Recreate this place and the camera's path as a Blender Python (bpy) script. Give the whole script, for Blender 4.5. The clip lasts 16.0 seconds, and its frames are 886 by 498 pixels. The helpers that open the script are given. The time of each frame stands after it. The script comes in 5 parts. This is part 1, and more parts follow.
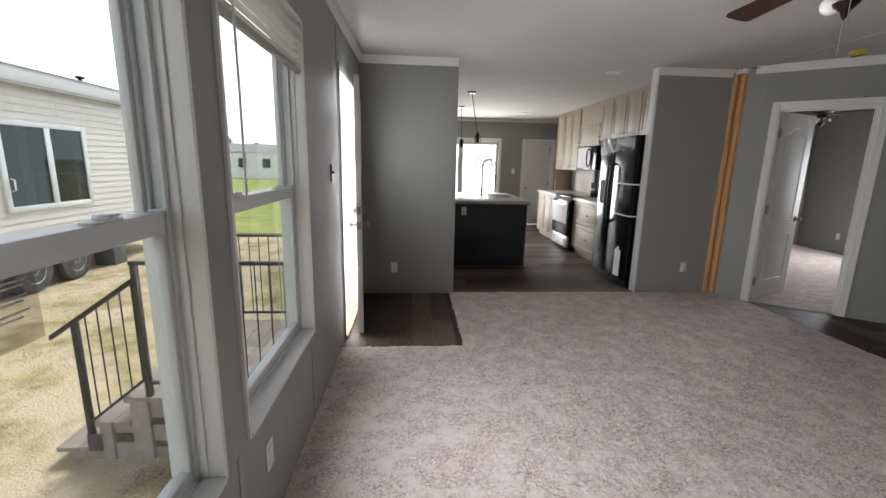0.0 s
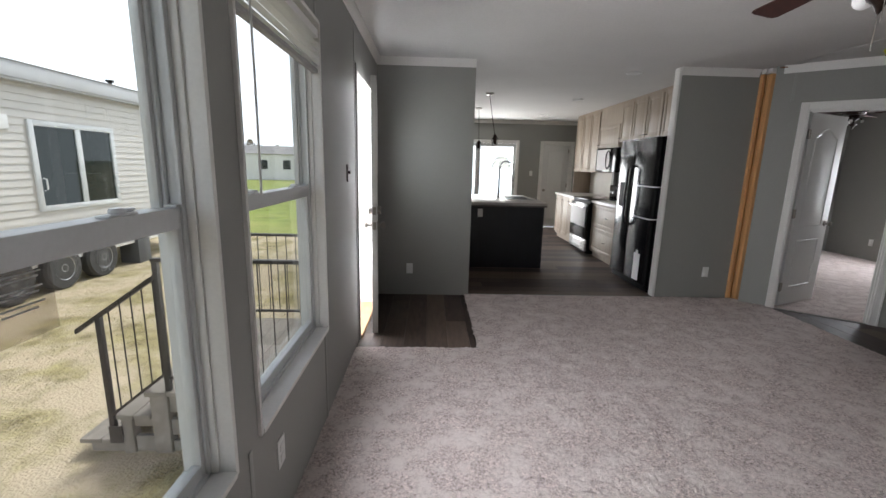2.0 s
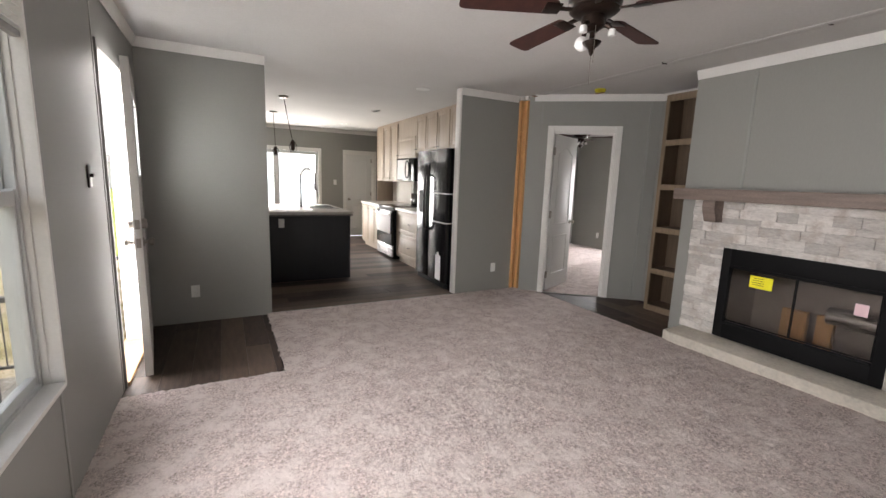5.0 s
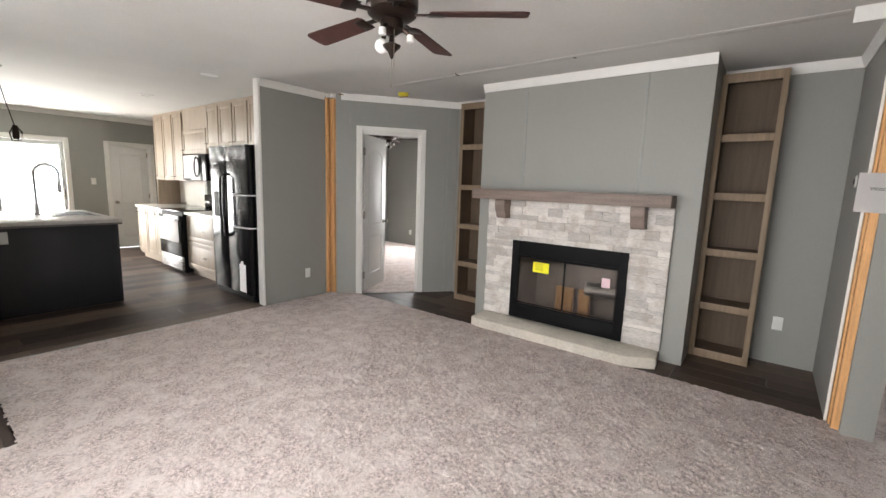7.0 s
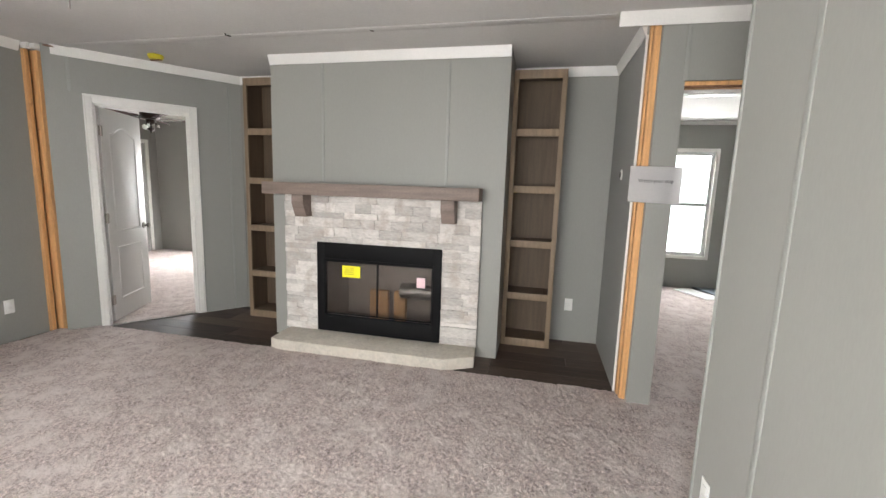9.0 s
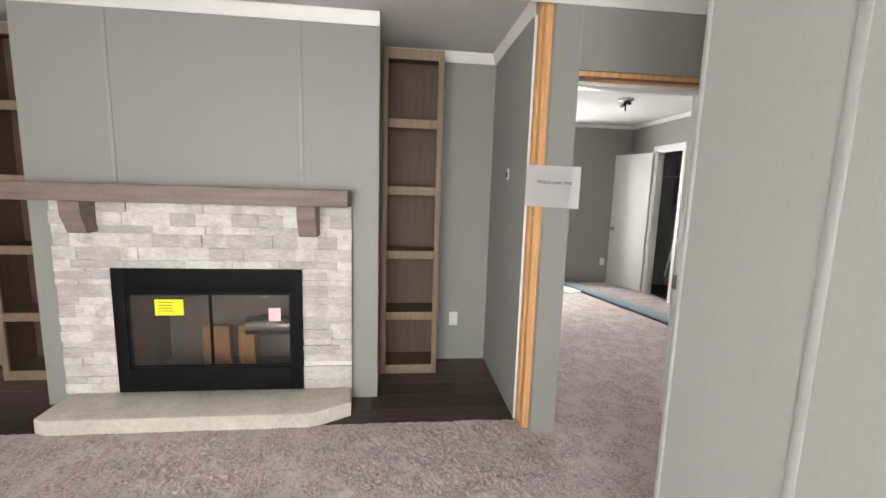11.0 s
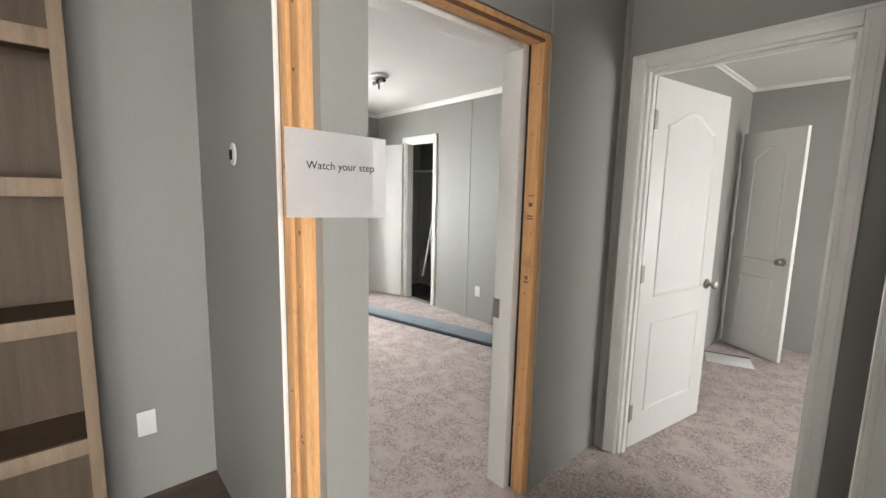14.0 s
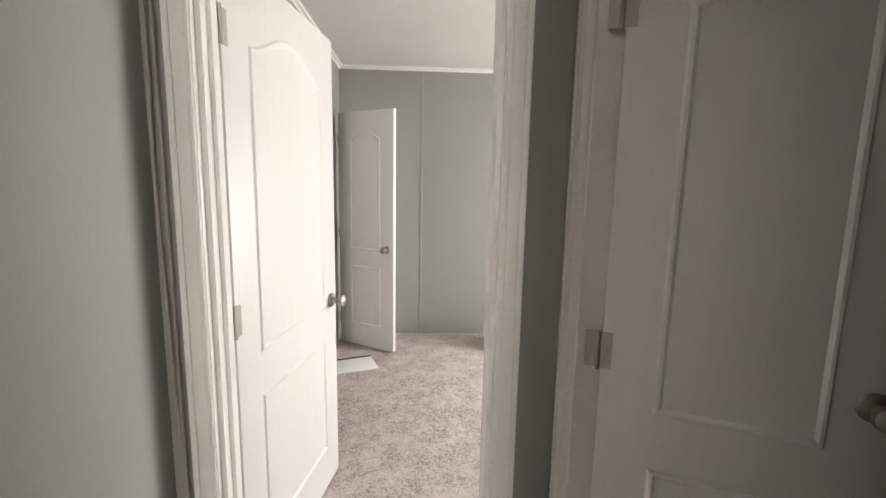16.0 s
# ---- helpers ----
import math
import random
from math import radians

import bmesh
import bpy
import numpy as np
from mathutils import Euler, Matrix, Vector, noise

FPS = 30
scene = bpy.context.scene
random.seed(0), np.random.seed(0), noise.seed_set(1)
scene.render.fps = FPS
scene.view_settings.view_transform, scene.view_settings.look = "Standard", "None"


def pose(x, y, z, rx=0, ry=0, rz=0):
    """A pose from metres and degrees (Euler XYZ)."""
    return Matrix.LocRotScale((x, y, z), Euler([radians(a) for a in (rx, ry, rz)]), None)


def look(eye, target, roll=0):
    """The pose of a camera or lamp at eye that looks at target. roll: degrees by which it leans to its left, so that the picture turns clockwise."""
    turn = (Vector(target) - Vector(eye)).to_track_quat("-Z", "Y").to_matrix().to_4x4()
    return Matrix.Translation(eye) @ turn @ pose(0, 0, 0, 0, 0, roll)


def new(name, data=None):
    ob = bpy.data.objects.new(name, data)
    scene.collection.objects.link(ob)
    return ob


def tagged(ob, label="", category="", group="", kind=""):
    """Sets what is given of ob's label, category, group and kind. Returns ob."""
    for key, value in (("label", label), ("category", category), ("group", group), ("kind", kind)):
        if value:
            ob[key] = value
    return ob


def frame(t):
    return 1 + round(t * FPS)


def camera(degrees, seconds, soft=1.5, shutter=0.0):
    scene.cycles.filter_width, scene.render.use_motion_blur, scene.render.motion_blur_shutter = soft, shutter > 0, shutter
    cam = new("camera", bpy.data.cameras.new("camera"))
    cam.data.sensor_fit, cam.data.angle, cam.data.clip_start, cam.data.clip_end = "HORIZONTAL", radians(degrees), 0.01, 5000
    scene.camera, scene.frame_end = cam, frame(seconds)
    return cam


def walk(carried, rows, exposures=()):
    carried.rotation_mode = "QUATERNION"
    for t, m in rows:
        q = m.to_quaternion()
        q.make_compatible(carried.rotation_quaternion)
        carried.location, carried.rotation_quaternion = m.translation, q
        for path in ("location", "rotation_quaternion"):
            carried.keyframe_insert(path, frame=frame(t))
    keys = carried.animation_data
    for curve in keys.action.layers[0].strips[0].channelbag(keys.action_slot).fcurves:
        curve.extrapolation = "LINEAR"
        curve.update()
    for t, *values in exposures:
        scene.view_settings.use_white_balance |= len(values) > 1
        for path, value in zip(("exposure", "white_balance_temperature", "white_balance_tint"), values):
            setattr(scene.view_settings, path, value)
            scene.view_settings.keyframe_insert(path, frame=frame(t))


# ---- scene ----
cam = camera(93.2, 16.0)
PATH = [
    (0, (0.619, 0.678, 1.419), (0.762, 2.632, 1.018), 1.2),
    (0.5, (0.616, 0.678, 1.418), (0.689, 2.636, 1.017), 1.3),
    (1, (0.61, 0.676, 1.415), (0.643, 2.636, 1.017), 1.3),
    (1.5, (0.615, 0.682, 1.41), (0.643, 2.642, 1.014), 1.4),
    (2, (0.634, 0.688, 1.407), (0.697, 2.648, 1.015), 1.4),
    (2.5, (0.64, 0.696, 1.404), (0.776, 2.653, 1.016), 1.6),
    (3, (0.645, 0.713, 1.394), (0.908, 2.66, 1.018), 1.7),
    (3.5, (0.661, 0.726, 1.385), (1.062, 2.652, 1.025), 1.8),
    (4, (0.68, 0.729, 1.383), (1.256, 2.613, 1.039), 1.9),
    (4.2, (0.681, 0.734, 1.376), (1.326, 2.597, 1.038), 1.9),
    (6.5, (0.743, 0.817, 1.395), (2.157, 2.199, 1.095), 2.1),
    (7, (0.772, 0.827, 1.402), (2.339, 2.034, 1.105), 2.0),
    (7.5, (0.882, 0.83, 1.39), (2.569, 1.863, 1.096), 2.0),
    (8, (1.046, 0.839, 1.384), (2.846, 1.662, 1.099), 2.0),
    (8.5, (1.163, 0.893, 1.378), (3.042, 1.517, 1.092), 2.0),
    (9, (1.274, 0.982, 1.386), (3.205, 1.417, 1.097), 1.9),
    (9.5, (1.366, 1.057, 1.42), (3.33, 1.292, 1.13), 2.0),
    (11.8, (2.081, 1.18, 1.406), (4.027, 0.805, 1.134), 1.8),
    (12, (2.102, 1.194, 1.395), (4.041, 0.785, 1.127), 1.9),
    (12.5, (2.234, 1.135, 1.387), (4.151, 0.63, 1.121), 1.8),
    (13, (2.396, 1.039, 1.383), (4.283, 0.431, 1.116), 1.7),
    (13.5, (2.711, 1.012, 1.388), (4.492, 0.142, 1.126), 1.6),
    (14, (3.046, 0.849, 1.409), (4.526, -0.47, 1.14), 1.3),
    (14.5, (3.37, 0.726, 1.419), (4.343, -1.001, 1.159), 1.2),
    (15, (3.43, 0.385, 1.395), (3.881, -1.545, 1.129), 1.0),
    (15.5, (3.581, 0.113, 1.403), (3.676, -1.866, 1.133), 0.9),
    (16, (3.437, -0.212, 1.387), (3.352, -2.19, 1.105), 1.1),
]
walk(cam, [(t, look(eye, target, roll)) for t, eye, target, roll in PATH],
     exposures=[(0, -0.46, 6200, 11), (1.0, -0.58, 6150, 11), (2.0, -0.60, 6100, 11), (3.0, -0.50, 6050, 12), (4.2, -0.25, 6550, 14), (6.5, 0.42, 6500, 11), (8.0, 0.56, 6400, 10), (9.5, 0.72, 6450, 9),
                (12.0, 0.82, 6550, 10), (13.0, 0.88, 6500, 10), (14.0, 1.06, 6500, 10), (15.2, 1.10, 6850, 12), (16.0, 1.41, 6750, 12)])

# ---- world and daylight ----
world = bpy.data.worlds.new("sky")
scene.world = world
world.use_nodes = True
wn = world.node_tree
sky = wn.nodes.new("ShaderNodeTexSky")
sky.sky_type = "NISHITA"
sky.sun_disc = False
sky.sun_elevation, sky.sun_rotation = radians(51), radians(22)
sky.air_density, sky.dust_density, sky.ozone_density = 1.0, 6.0, 1.0
wn.nodes["Background"].inputs["Strength"].default_value = 0.15
wn.links.new(sky.outputs[0], wn.nodes["Background"].inputs["Color"])

sun = new("sun", bpy.data.lights.new("sun", "SUN"))
sun.data.energy, sun.data.angle, sun.data.color = 4.5, radians(20), (1.0, 0.97, 0.92)
sun.matrix_world = look((0, 0, 30), (-9, -22, 0))


def window_light(name, at, target, w, h, watts, tint=(0.985, 0.962, 0.958), spread=180):
    """Daylight that enters through one opening."""
    lamp = bpy.data.lights.new(name, "AREA")
    lamp.shape, lamp.size, lamp.size_y, lamp.energy, lamp.color = "RECTANGLE", w, h, watts, tint
    lamp.spread = radians(spread)
    ob = new(name, lamp)
    ob.matrix_world = look(at, target)
    return ob


for yc, wide in ((1.315, 0.86), (2.418, 0.86)):
    for zc in (1.67, 0.91):
        window_light("daylight_window", (0.185, yc, zc), (3.15, yc, zc - 0.70), wide, 0.76, 15.5, spread=150)
window_light("daylight_entry", (-0.08, 4.37, 1.12), (3, 4.6, 0.6), 0.8, 1.9, 82)
window_light("daylight_patio", (1.71, 10.75, 1.1), (1.71, 5, 0.9), 1.7, 1.8, 240, tint=(1.0, 0.955, 0.90))
window_light("daylight_room_east", (8.3, -1.15, 1.25), (4, -1.15, 1.0), 0.8, 1.45, 66)
window_light("daylight_bedroom", (8.03, 6.48, 1.3), (5, 6.3, 0.0), 1.3, 1.4, 92)
window_light("daylight_room_south", (0.6, -2.8, 1.3), (4, -2.8, 1.0), 1.4, 1.4, 47)

# ---- materials ----


def material(name, base, rough=0.6, metal=0.0, vary=0.10, scale=6.0, fine=90.0, bump=0.08, depth=0.002,
             stretch=(1, 1, 1), spec=0.5, per_object=0.0, per_island=0.0, coat=0.0, rough_vary=0.1):
    """A surface whose colour and relief vary at two scales."""
    m = bpy.data.materials.new(name)
    m.use_nodes = True
    nt = m.node_tree
    bsdf = nt.nodes["Principled BSDF"]
    tc = nt.nodes.new("ShaderNodeTexCoord")
    mp = nt.nodes.new("ShaderNodeMapping")
    mp.inputs["Scale"].default_value = stretch
    geo = nt.nodes.new("ShaderNodeNewGeometry")
    src = geo.outputs["Position"]
    nt.links.new(src, mp.inputs["Vector"])
    big, small = nt.nodes.new("ShaderNodeTexNoise"), nt.nodes.new("ShaderNodeTexNoise")
    big.inputs["Scale"].default_value, big.inputs["Detail"].default_value = scale, 5
    small.inputs["Scale"].default_value, small.inputs["Detail"].default_value = fine, 3
    for n in (big, small):
        nt.links.new(mp.outputs[0], n.inputs["Vector"])
    mix = nt.nodes.new("ShaderNodeMath")
    mix.operation = "MULTIPLY_ADD"
    mix.inputs[1].default_value = 0.5
    nt.links.new(small.outputs["Fac"], mix.inputs[0])
    half = nt.nodes.new("ShaderNodeMath")
    half.operation = "MULTIPLY"
    half.inputs[1].default_value = 0.5
    nt.links.new(big.outputs["Fac"], half.inputs[0])
    nt.links.new(half.outputs[0], mix.inputs[2])
    value = mix.outputs[0]
    if per_object or per_island:
        rnd = nt.nodes.new("ShaderNodeObjectInfo").outputs["Random"] if per_object else geo.outputs["Random Per Island"]
        add = nt.nodes.new("ShaderNodeMath")
        add.operation = "MULTIPLY_ADD"
        add.inputs[1].default_value = per_object or per_island
        nt.links.new(rnd, add.inputs[0])
        nt.links.new(value, add.inputs[2])
        sub = nt.nodes.new("ShaderNodeMath")
        sub.operation = "SUBTRACT"
        sub.inputs[1].default_value = (per_object or per_island) / 2
        nt.links.new(add.outputs[0], sub.inputs[0])
        value = sub.outputs[0]
    ramp = nt.nodes.new("ShaderNodeValToRGB")
    lo = [max(0.0, c * (1 - 2.2 * vary)) for c in base[:3]]
    hi = [min(1.0, c * (1 + 2.2 * vary)) for c in base[:3]]
    ramp.color_ramp.elements[0].position, ramp.color_ramp.elements[1].position = 0.25, 0.75
    ramp.color_ramp.elements[0].color, ramp.color_ramp.elements[1].color = (*lo, 1), (*hi, 1)
    nt.links.new(value, ramp.inputs[0])
    nt.links.new(ramp.outputs[0], bsdf.inputs["Base Color"])
    rr = nt.nodes.new("ShaderNodeMapRange")
    rr.inputs["To Min"].default_value, rr.inputs["To Max"].default_value = max(0.02, rough - rough_vary), min(1, rough + rough_vary)
    nt.links.new(mix.outputs[0], rr.inputs["Value"])
    nt.links.new(rr.outputs[0], bsdf.inputs["Roughness"])
    bsdf.inputs["Metallic"].default_value = metal
    bsdf.inputs["Specular IOR Level"].default_value = spec
    bsdf.inputs["Coat Weight"].default_value = coat
    if bump:
        b = nt.nodes.new("ShaderNodeBump")
        b.inputs["Strength"].default_value, b.inputs["Distance"].default_value = bump, depth
        nt.links.new(mix.outputs[0], b.inputs["Height"])
        nt.links.new(b.outputs[0], bsdf.inputs["Normal"])
    return m


def two_tone(m, other, amount_scale, lo=0.45, hi=0.62):
    """Adds soft patches of another colour over a material."""
    nt = m.node_tree
    bsdf = nt.nodes["Principled BSDF"]
    link = bsdf.inputs["Base Color"].links[0]
    old = link.from_socket
    n = nt.nodes.new("ShaderNodeTexNoise")
    n.inputs["Scale"].default_value, n.inputs["Detail"].default_value, n.inputs["Roughness"].default_value = amount_scale, 6, 0.65
    geo = nt.nodes.new("ShaderNodeNewGeometry")
    nt.links.new(geo.outputs["Position"], n.inputs["Vector"])
    mr = nt.nodes.new("ShaderNodeMapRange")
    mr.inputs["From Min"].default_value, mr.inputs["From Max"].default_value = lo, hi
    nt.links.new(n.outputs["Fac"], mr.inputs["Value"])
    mix = nt.nodes.new("ShaderNodeMix")
    mix.data_type = "RGBA"
    nt.links.new(mr.outputs[0], mix.inputs["Factor"])
    nt.links.new(old, mix.inputs["A"])
    mix.inputs["B"].default_value = (*other, 1)
    nt.links.new(mix.outputs["Result"], bsdf.inputs["Base Color"])
    return m


def glass(name, tint=(1, 1, 1), rough=0.0, gloss=0.04):
    """Thin clear glass: see-through, with a gloss that grows at grazing angles."""
    m = bpy.data.materials.new(name)
    m.use_nodes = True
    nt = m.node_tree
    nt.nodes.remove(nt.nodes["Principled BSDF"])
    tr, gl = nt.nodes.new("ShaderNodeBsdfTransparent"), nt.nodes.new("ShaderNodeBsdfGlossy")
    tr.inputs["Color"].default_value = (*tint, 1)
    gl.inputs["Roughness"].default_value = rough
    lw, pw, mx = nt.nodes.new("ShaderNodeLayerWeight"), nt.nodes.new("ShaderNodeMath"), nt.nodes.new("ShaderNodeMixShader")
    lw.inputs["Blend"].default_value = 0.5
    pw.operation = "POWER"
    pw.inputs[1].default_value = 5.0
    ad = nt.nodes.new("ShaderNodeMath")
    ad.operation = "MULTIPLY_ADD"
    ad.inputs[1].default_value, ad.inputs[2].default_value = 0.7, gloss
    nt.links.new(lw.outputs["Facing"], pw.inputs[0])
    nt.links.new(pw.outputs[0], ad.inputs[0])
    nt.links.new(ad.outputs[0], mx.inputs[0])
    nt.links.new(tr.outputs[0], mx.inputs[1])
    nt.links.new(gl.outputs[0], mx.inputs[2])
    nt.links.new(mx.outputs[0], nt.nodes["Material Output"].inputs["Surface"])
    return m


WALL = material("wall_panel_grey", (0.283, 0.284, 0.263), 0.50, vary=0.03, scale=1.2, fine=160, bump=0.10, depth=0.001, stretch=(1, 1, 0.25), spec=0.35)
BATTEN = material("batten_grey", (0.29, 0.295, 0.275), 0.45, vary=0.04, bump=0.03)
CEIL = material("ceiling_textured_white", (0.60, 0.59, 0.57), 0.9, vary=0.03, scale=2, fine=55, bump=0.35, depth=0.004, spec=0.2)
TRIM = material("trim_white", (0.74, 0.73, 0.70), 0.4, vary=0.03, bump=0.03)
DOOR = material("door_white", (0.67, 0.665, 0.645), 0.42, vary=0.02, fine=40, bump=0.06, depth=0.001, stretch=(6, 6, 0.6))
VINYL_FRAME = material("window_vinyl_white", (0.60, 0.615, 0.61), 0.35, vary=0.03, bump=0.02)
CARPET = two_tone(material("carpet_greige", (0.39, 0.333, 0.313), 0.95, vary=0.70, scale=75, fine=240, bump=1.0, depth=0.012, spec=0.1), (0.61, 0.545, 0.515), 7.0, 0.46, 0.61)
PLANK = material("vinyl_plank_brown", (0.074, 0.052, 0.040), 0.52, vary=0.38, scale=5, fine=60, bump=0.10, depth=0.001, stretch=(1.0, 7.0, 1), per_object=0.42, spec=0.35)
PLANK_Y = material("vinyl_plank_brown_lengthwise", (0.074, 0.052, 0.040), 0.52, vary=0.38, scale=5, fine=60, bump=0.10, depth=0.001, stretch=(7.0, 1.0, 1), per_object=0.42, spec=0.35)
SUBFLOOR = material("floor_joint_dark", (0.03, 0.025, 0.022), 0.8)
STONE = two_tone(material("ledger_stone_white", (0.58, 0.555, 0.52), 0.85, vary=0.13, scale=11, fine=48, bump=1.0, depth=0.020, stretch=(1, 0.6, 1.5), per_object=0.42), (0.43, 0.375, 0.325), 7.0, 0.50, 0.72)
HEARTH = two_tone(material("hearth_stone_cream", (0.51, 0.475, 0.41), 0.8, vary=0.12, scale=7, fine=40, bump=0.7, depth=0.010), (0.50, 0.45, 0.38), 5.0, 0.5, 0.7)
BLACK = material("black_matte_metal", (0.006, 0.006, 0.0065), 0.62, metal=0.0, spec=0.12, vary=0.15, bump=0.03)
GLOSS_BLACK = material("appliance_black_gloss", (0.006, 0.006, 0.007), 0.20, spec=0.3, vary=0.15, bump=0.0, coat=0.1, rough_vary=0.05)
STEEL = material("stainless_steel", (0.55, 0.55, 0.55), 0.28, metal=1.0, vary=0.06, fine=200, bump=0.04, stretch=(1, 1, 12))
NICKEL = material("satin_nickel", (0.36, 0.335, 0.30), 0.45, metal=1.0, vary=0.05, bump=0.0)
MANTEL = material("mantel_wood_grey_brown", (0.20, 0.155, 0.13), 0.6, vary=0.22, scale=4, fine=70, bump=0.2, depth=0.002, stretch=(8, 0.7, 8))
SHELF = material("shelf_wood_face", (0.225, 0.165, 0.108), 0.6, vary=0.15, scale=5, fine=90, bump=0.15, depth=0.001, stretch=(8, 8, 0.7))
# same wood as SHELF, darkened: the niche's shade is put into the colour
SHELF_SHADED = material("shelf_wood_shaded", (0.105, 0.073, 0.046), 0.65, vary=0.18, scale=4, fine=90, bump=0.12, depth=0.001, stretch=(8, 8, 0.7))
PINE = two_tone(material("raw_pine_stud", (0.62, 0.345, 0.145), 0.7, vary=0.20, scale=5, fine=60, bump=0.2, depth=0.002, stretch=(12, 12, 0.6)), (0.44, 0.23, 0.095), 9.0, 0.62, 0.72)
KNOT = material("pine_knot", (0.16, 0.07, 0.03), 0.7, vary=0.3)
CABINET = material("cabinet_oak_light", (0.33, 0.265, 0.20), 0.5, vary=0.14, scale=4, fine=80, bump=0.12, depth=0.001, stretch=(9, 9, 0.7))
CHARCOAL = material("island_charcoal", (0.022, 0.024, 0.028), 0.5, vary=0.12, scale=4, fine=80, bump=0.05, stretch=(8, 8, 0.8))
COUNTER = material("countertop_pale", (0.52, 0.50, 0.47), 0.35, vary=0.10, scale=18, fine=120, bump=0.02)
COUNTER_EDGE = material("countertop_edge_grey", (0.16, 0.15, 0.145), 0.4, vary=0.12, scale=18, fine=120, bump=0.02)
FAN_WOOD = material("fan_blade_walnut", (0.055, 0.022, 0.018), 0.6, spec=0.25, vary=0.25, scale=5, fine=60, bump=0.08, stretch=(4, 4, 1))
BRONZE = material("oil_rubbed_bronze", (0.030, 0.020, 0.016), 0.35, metal=0.8, vary=0.2, bump=0.02)
PAPER = material("white_paper", (0.80, 0.79, 0.79), 0.8, vary=0.02, bump=0.03)
INK = material("printed_ink", (0.03, 0.03, 0.03), 0.8)
PLASTIC = material("plastic_white", (0.74, 0.74, 0.72), 0.4, vary=0.02, bump=0.0)
YELLOW = material("yellow_tag", (0.85, 0.80, 0.02), 0.7, vary=0.04)
PINK = material("pink_tag", (0.75, 0.55, 0.58), 0.7, vary=0.05)
DIM_LENS = material("dim_lens", (0.20, 0.17, 0.14), 0.3)
# near-black for strips that stand in for the shade between boards
GAP_SHADE = material("painted_gap_shade", (0.01, 0.009, 0.008), 0.9)
GLASS = glass("clear_glass", (0.97, 0.985, 0.98))
FIRE_GLASS = glass("smoked_glass", (0.66, 0.64, 0.61), 0.03, 0.10)
BULB = material("frosted_bulb", (0.85, 0.84, 0.82), 0.3, vary=0.02, bump=0.0)
REFRACT = material("firebox_panel", (0.27, 0.245, 0.22), 0.85, vary=0.2, scale=8)
BLUE_WRAP = material("blue_grey_wrap", (0.22, 0.27, 0.31), 0.3, vary=0.12, scale=5, fine=60, bump=0.3, depth=0.004)
GRASS = two_tone(material("lawn", (0.35, 0.305, 0.155), 0.95, vary=0.42, scale=4, fine=45, bump=1.0, depth=0.05, spec=0.1), (0.58, 0.49, 0.345), 1.3, 0.40, 0.57)
GREEN_GRASS = two_tone(material("green_lawn", (0.24, 0.29, 0.075), 0.95, vary=0.3, scale=1.5, fine=20, bump=0.6, depth=0.03, spec=0.1), (0.36, 0.36, 0.13), 0.25, 0.45, 0.65)
SIDING = material("vinyl_siding_beige", (0.56, 0.535, 0.49), 0.5, vary=0.04, scale=1, fine=40, bump=0.05)
FASCIA = material("fascia_metal_pale", (0.44, 0.44, 0.44), 0.5, vary=0.05)
SIDING_W = material("white_far_siding", (0.62, 0.62, 0.61), 0.5, vary=0.05)
ROOF = material("roof_shingle_grey", (0.30, 0.29, 0.28), 0.85, vary=0.15, scale=4, fine=40, bump=0.4)
DARK_GLASS = material("dark_window_glass", (0.012, 0.020, 0.018), 0.03, vary=0.05, bump=0.0, spec=0.35, rough_vary=0.01)
RUBBER = material("tyre_rubber", (0.06, 0.058, 0.055), 0.8, vary=0.2)
DECK = two_tone(material("weathered_deck_wood", (0.30, 0.27, 0.23), 0.8, vary=0.2, scale=4, fine=70, bump=0.3, depth=0.003, stretch=(8, 1, 8)), (0.22, 0.20, 0.17), 3.0)
RAIL = material("rail_bronze_metal", (0.045, 0.040, 0.036), 0.45, metal=0.4, vary=0.1)
BARK = material("tree_bark", (0.10, 0.08, 0.065), 0.9, vary=0.3)
LEAF = material("tree_foliage", (0.16, 0.115, 0.045), 0.8, vary=0.4, per_island=0.8)

# ---- mesh helpers ----


def box(bm, x0, x1, y0, y1, z0, z1, bevel=0.0):
    vs = [bm.verts.new(p) for p in ((x0, y0, z0), (x1, y0, z0), (x1, y1, z0), (x0, y1, z0), (x0, y0, z1), (x1, y0, z1), (x1, y1, z1), (x0, y1, z1))]
    fs = [bm.faces.new([vs[i] for i in q]) for q in ((3, 2, 1, 0), (4, 5, 6, 7), (0, 1, 5, 4), (1, 2, 6, 5), (2, 3, 7, 6), (3, 0, 4, 7))]
    if bevel:
        es = list({e for f in fs for e in f.edges})
        bmesh.ops.bevel(bm, geom=es, offset=bevel, segments=2, profile=0.5, affect="EDGES", clamp_overlap=True)
    return bm


def boxes(*rows, bevel=0.0):
    bm = bmesh.new()
    for r in rows:
        box(bm, *r, bevel=bevel)
    return bm


def prism(pts, z0, z1, bm=None, bevel=0.0):
    """A polygon in the plan, pulled up from z0 to z1."""
    bm = bm or bmesh.new()
    lo = [bm.verts.new((x, y, z0)) for x, y in pts]
    hi = [bm.verts.new((x, y, z1)) for x, y in pts]
    n = len(pts)
    fs = [bm.faces.new(lo[::-1]), bm.faces.new(hi)]
    fs += [bm.faces.new((lo[i], lo[(i + 1) % n], hi[(i + 1) % n], hi[i])) for i in range(n)]
    bmesh.ops.recalc_face_normals(bm, faces=fs)
    if bevel:
        bmesh.ops.bevel(bm, geom=list(fs[1].edges), offset=bevel, segments=2, profile=0.5, affect="EDGES")
    return bm


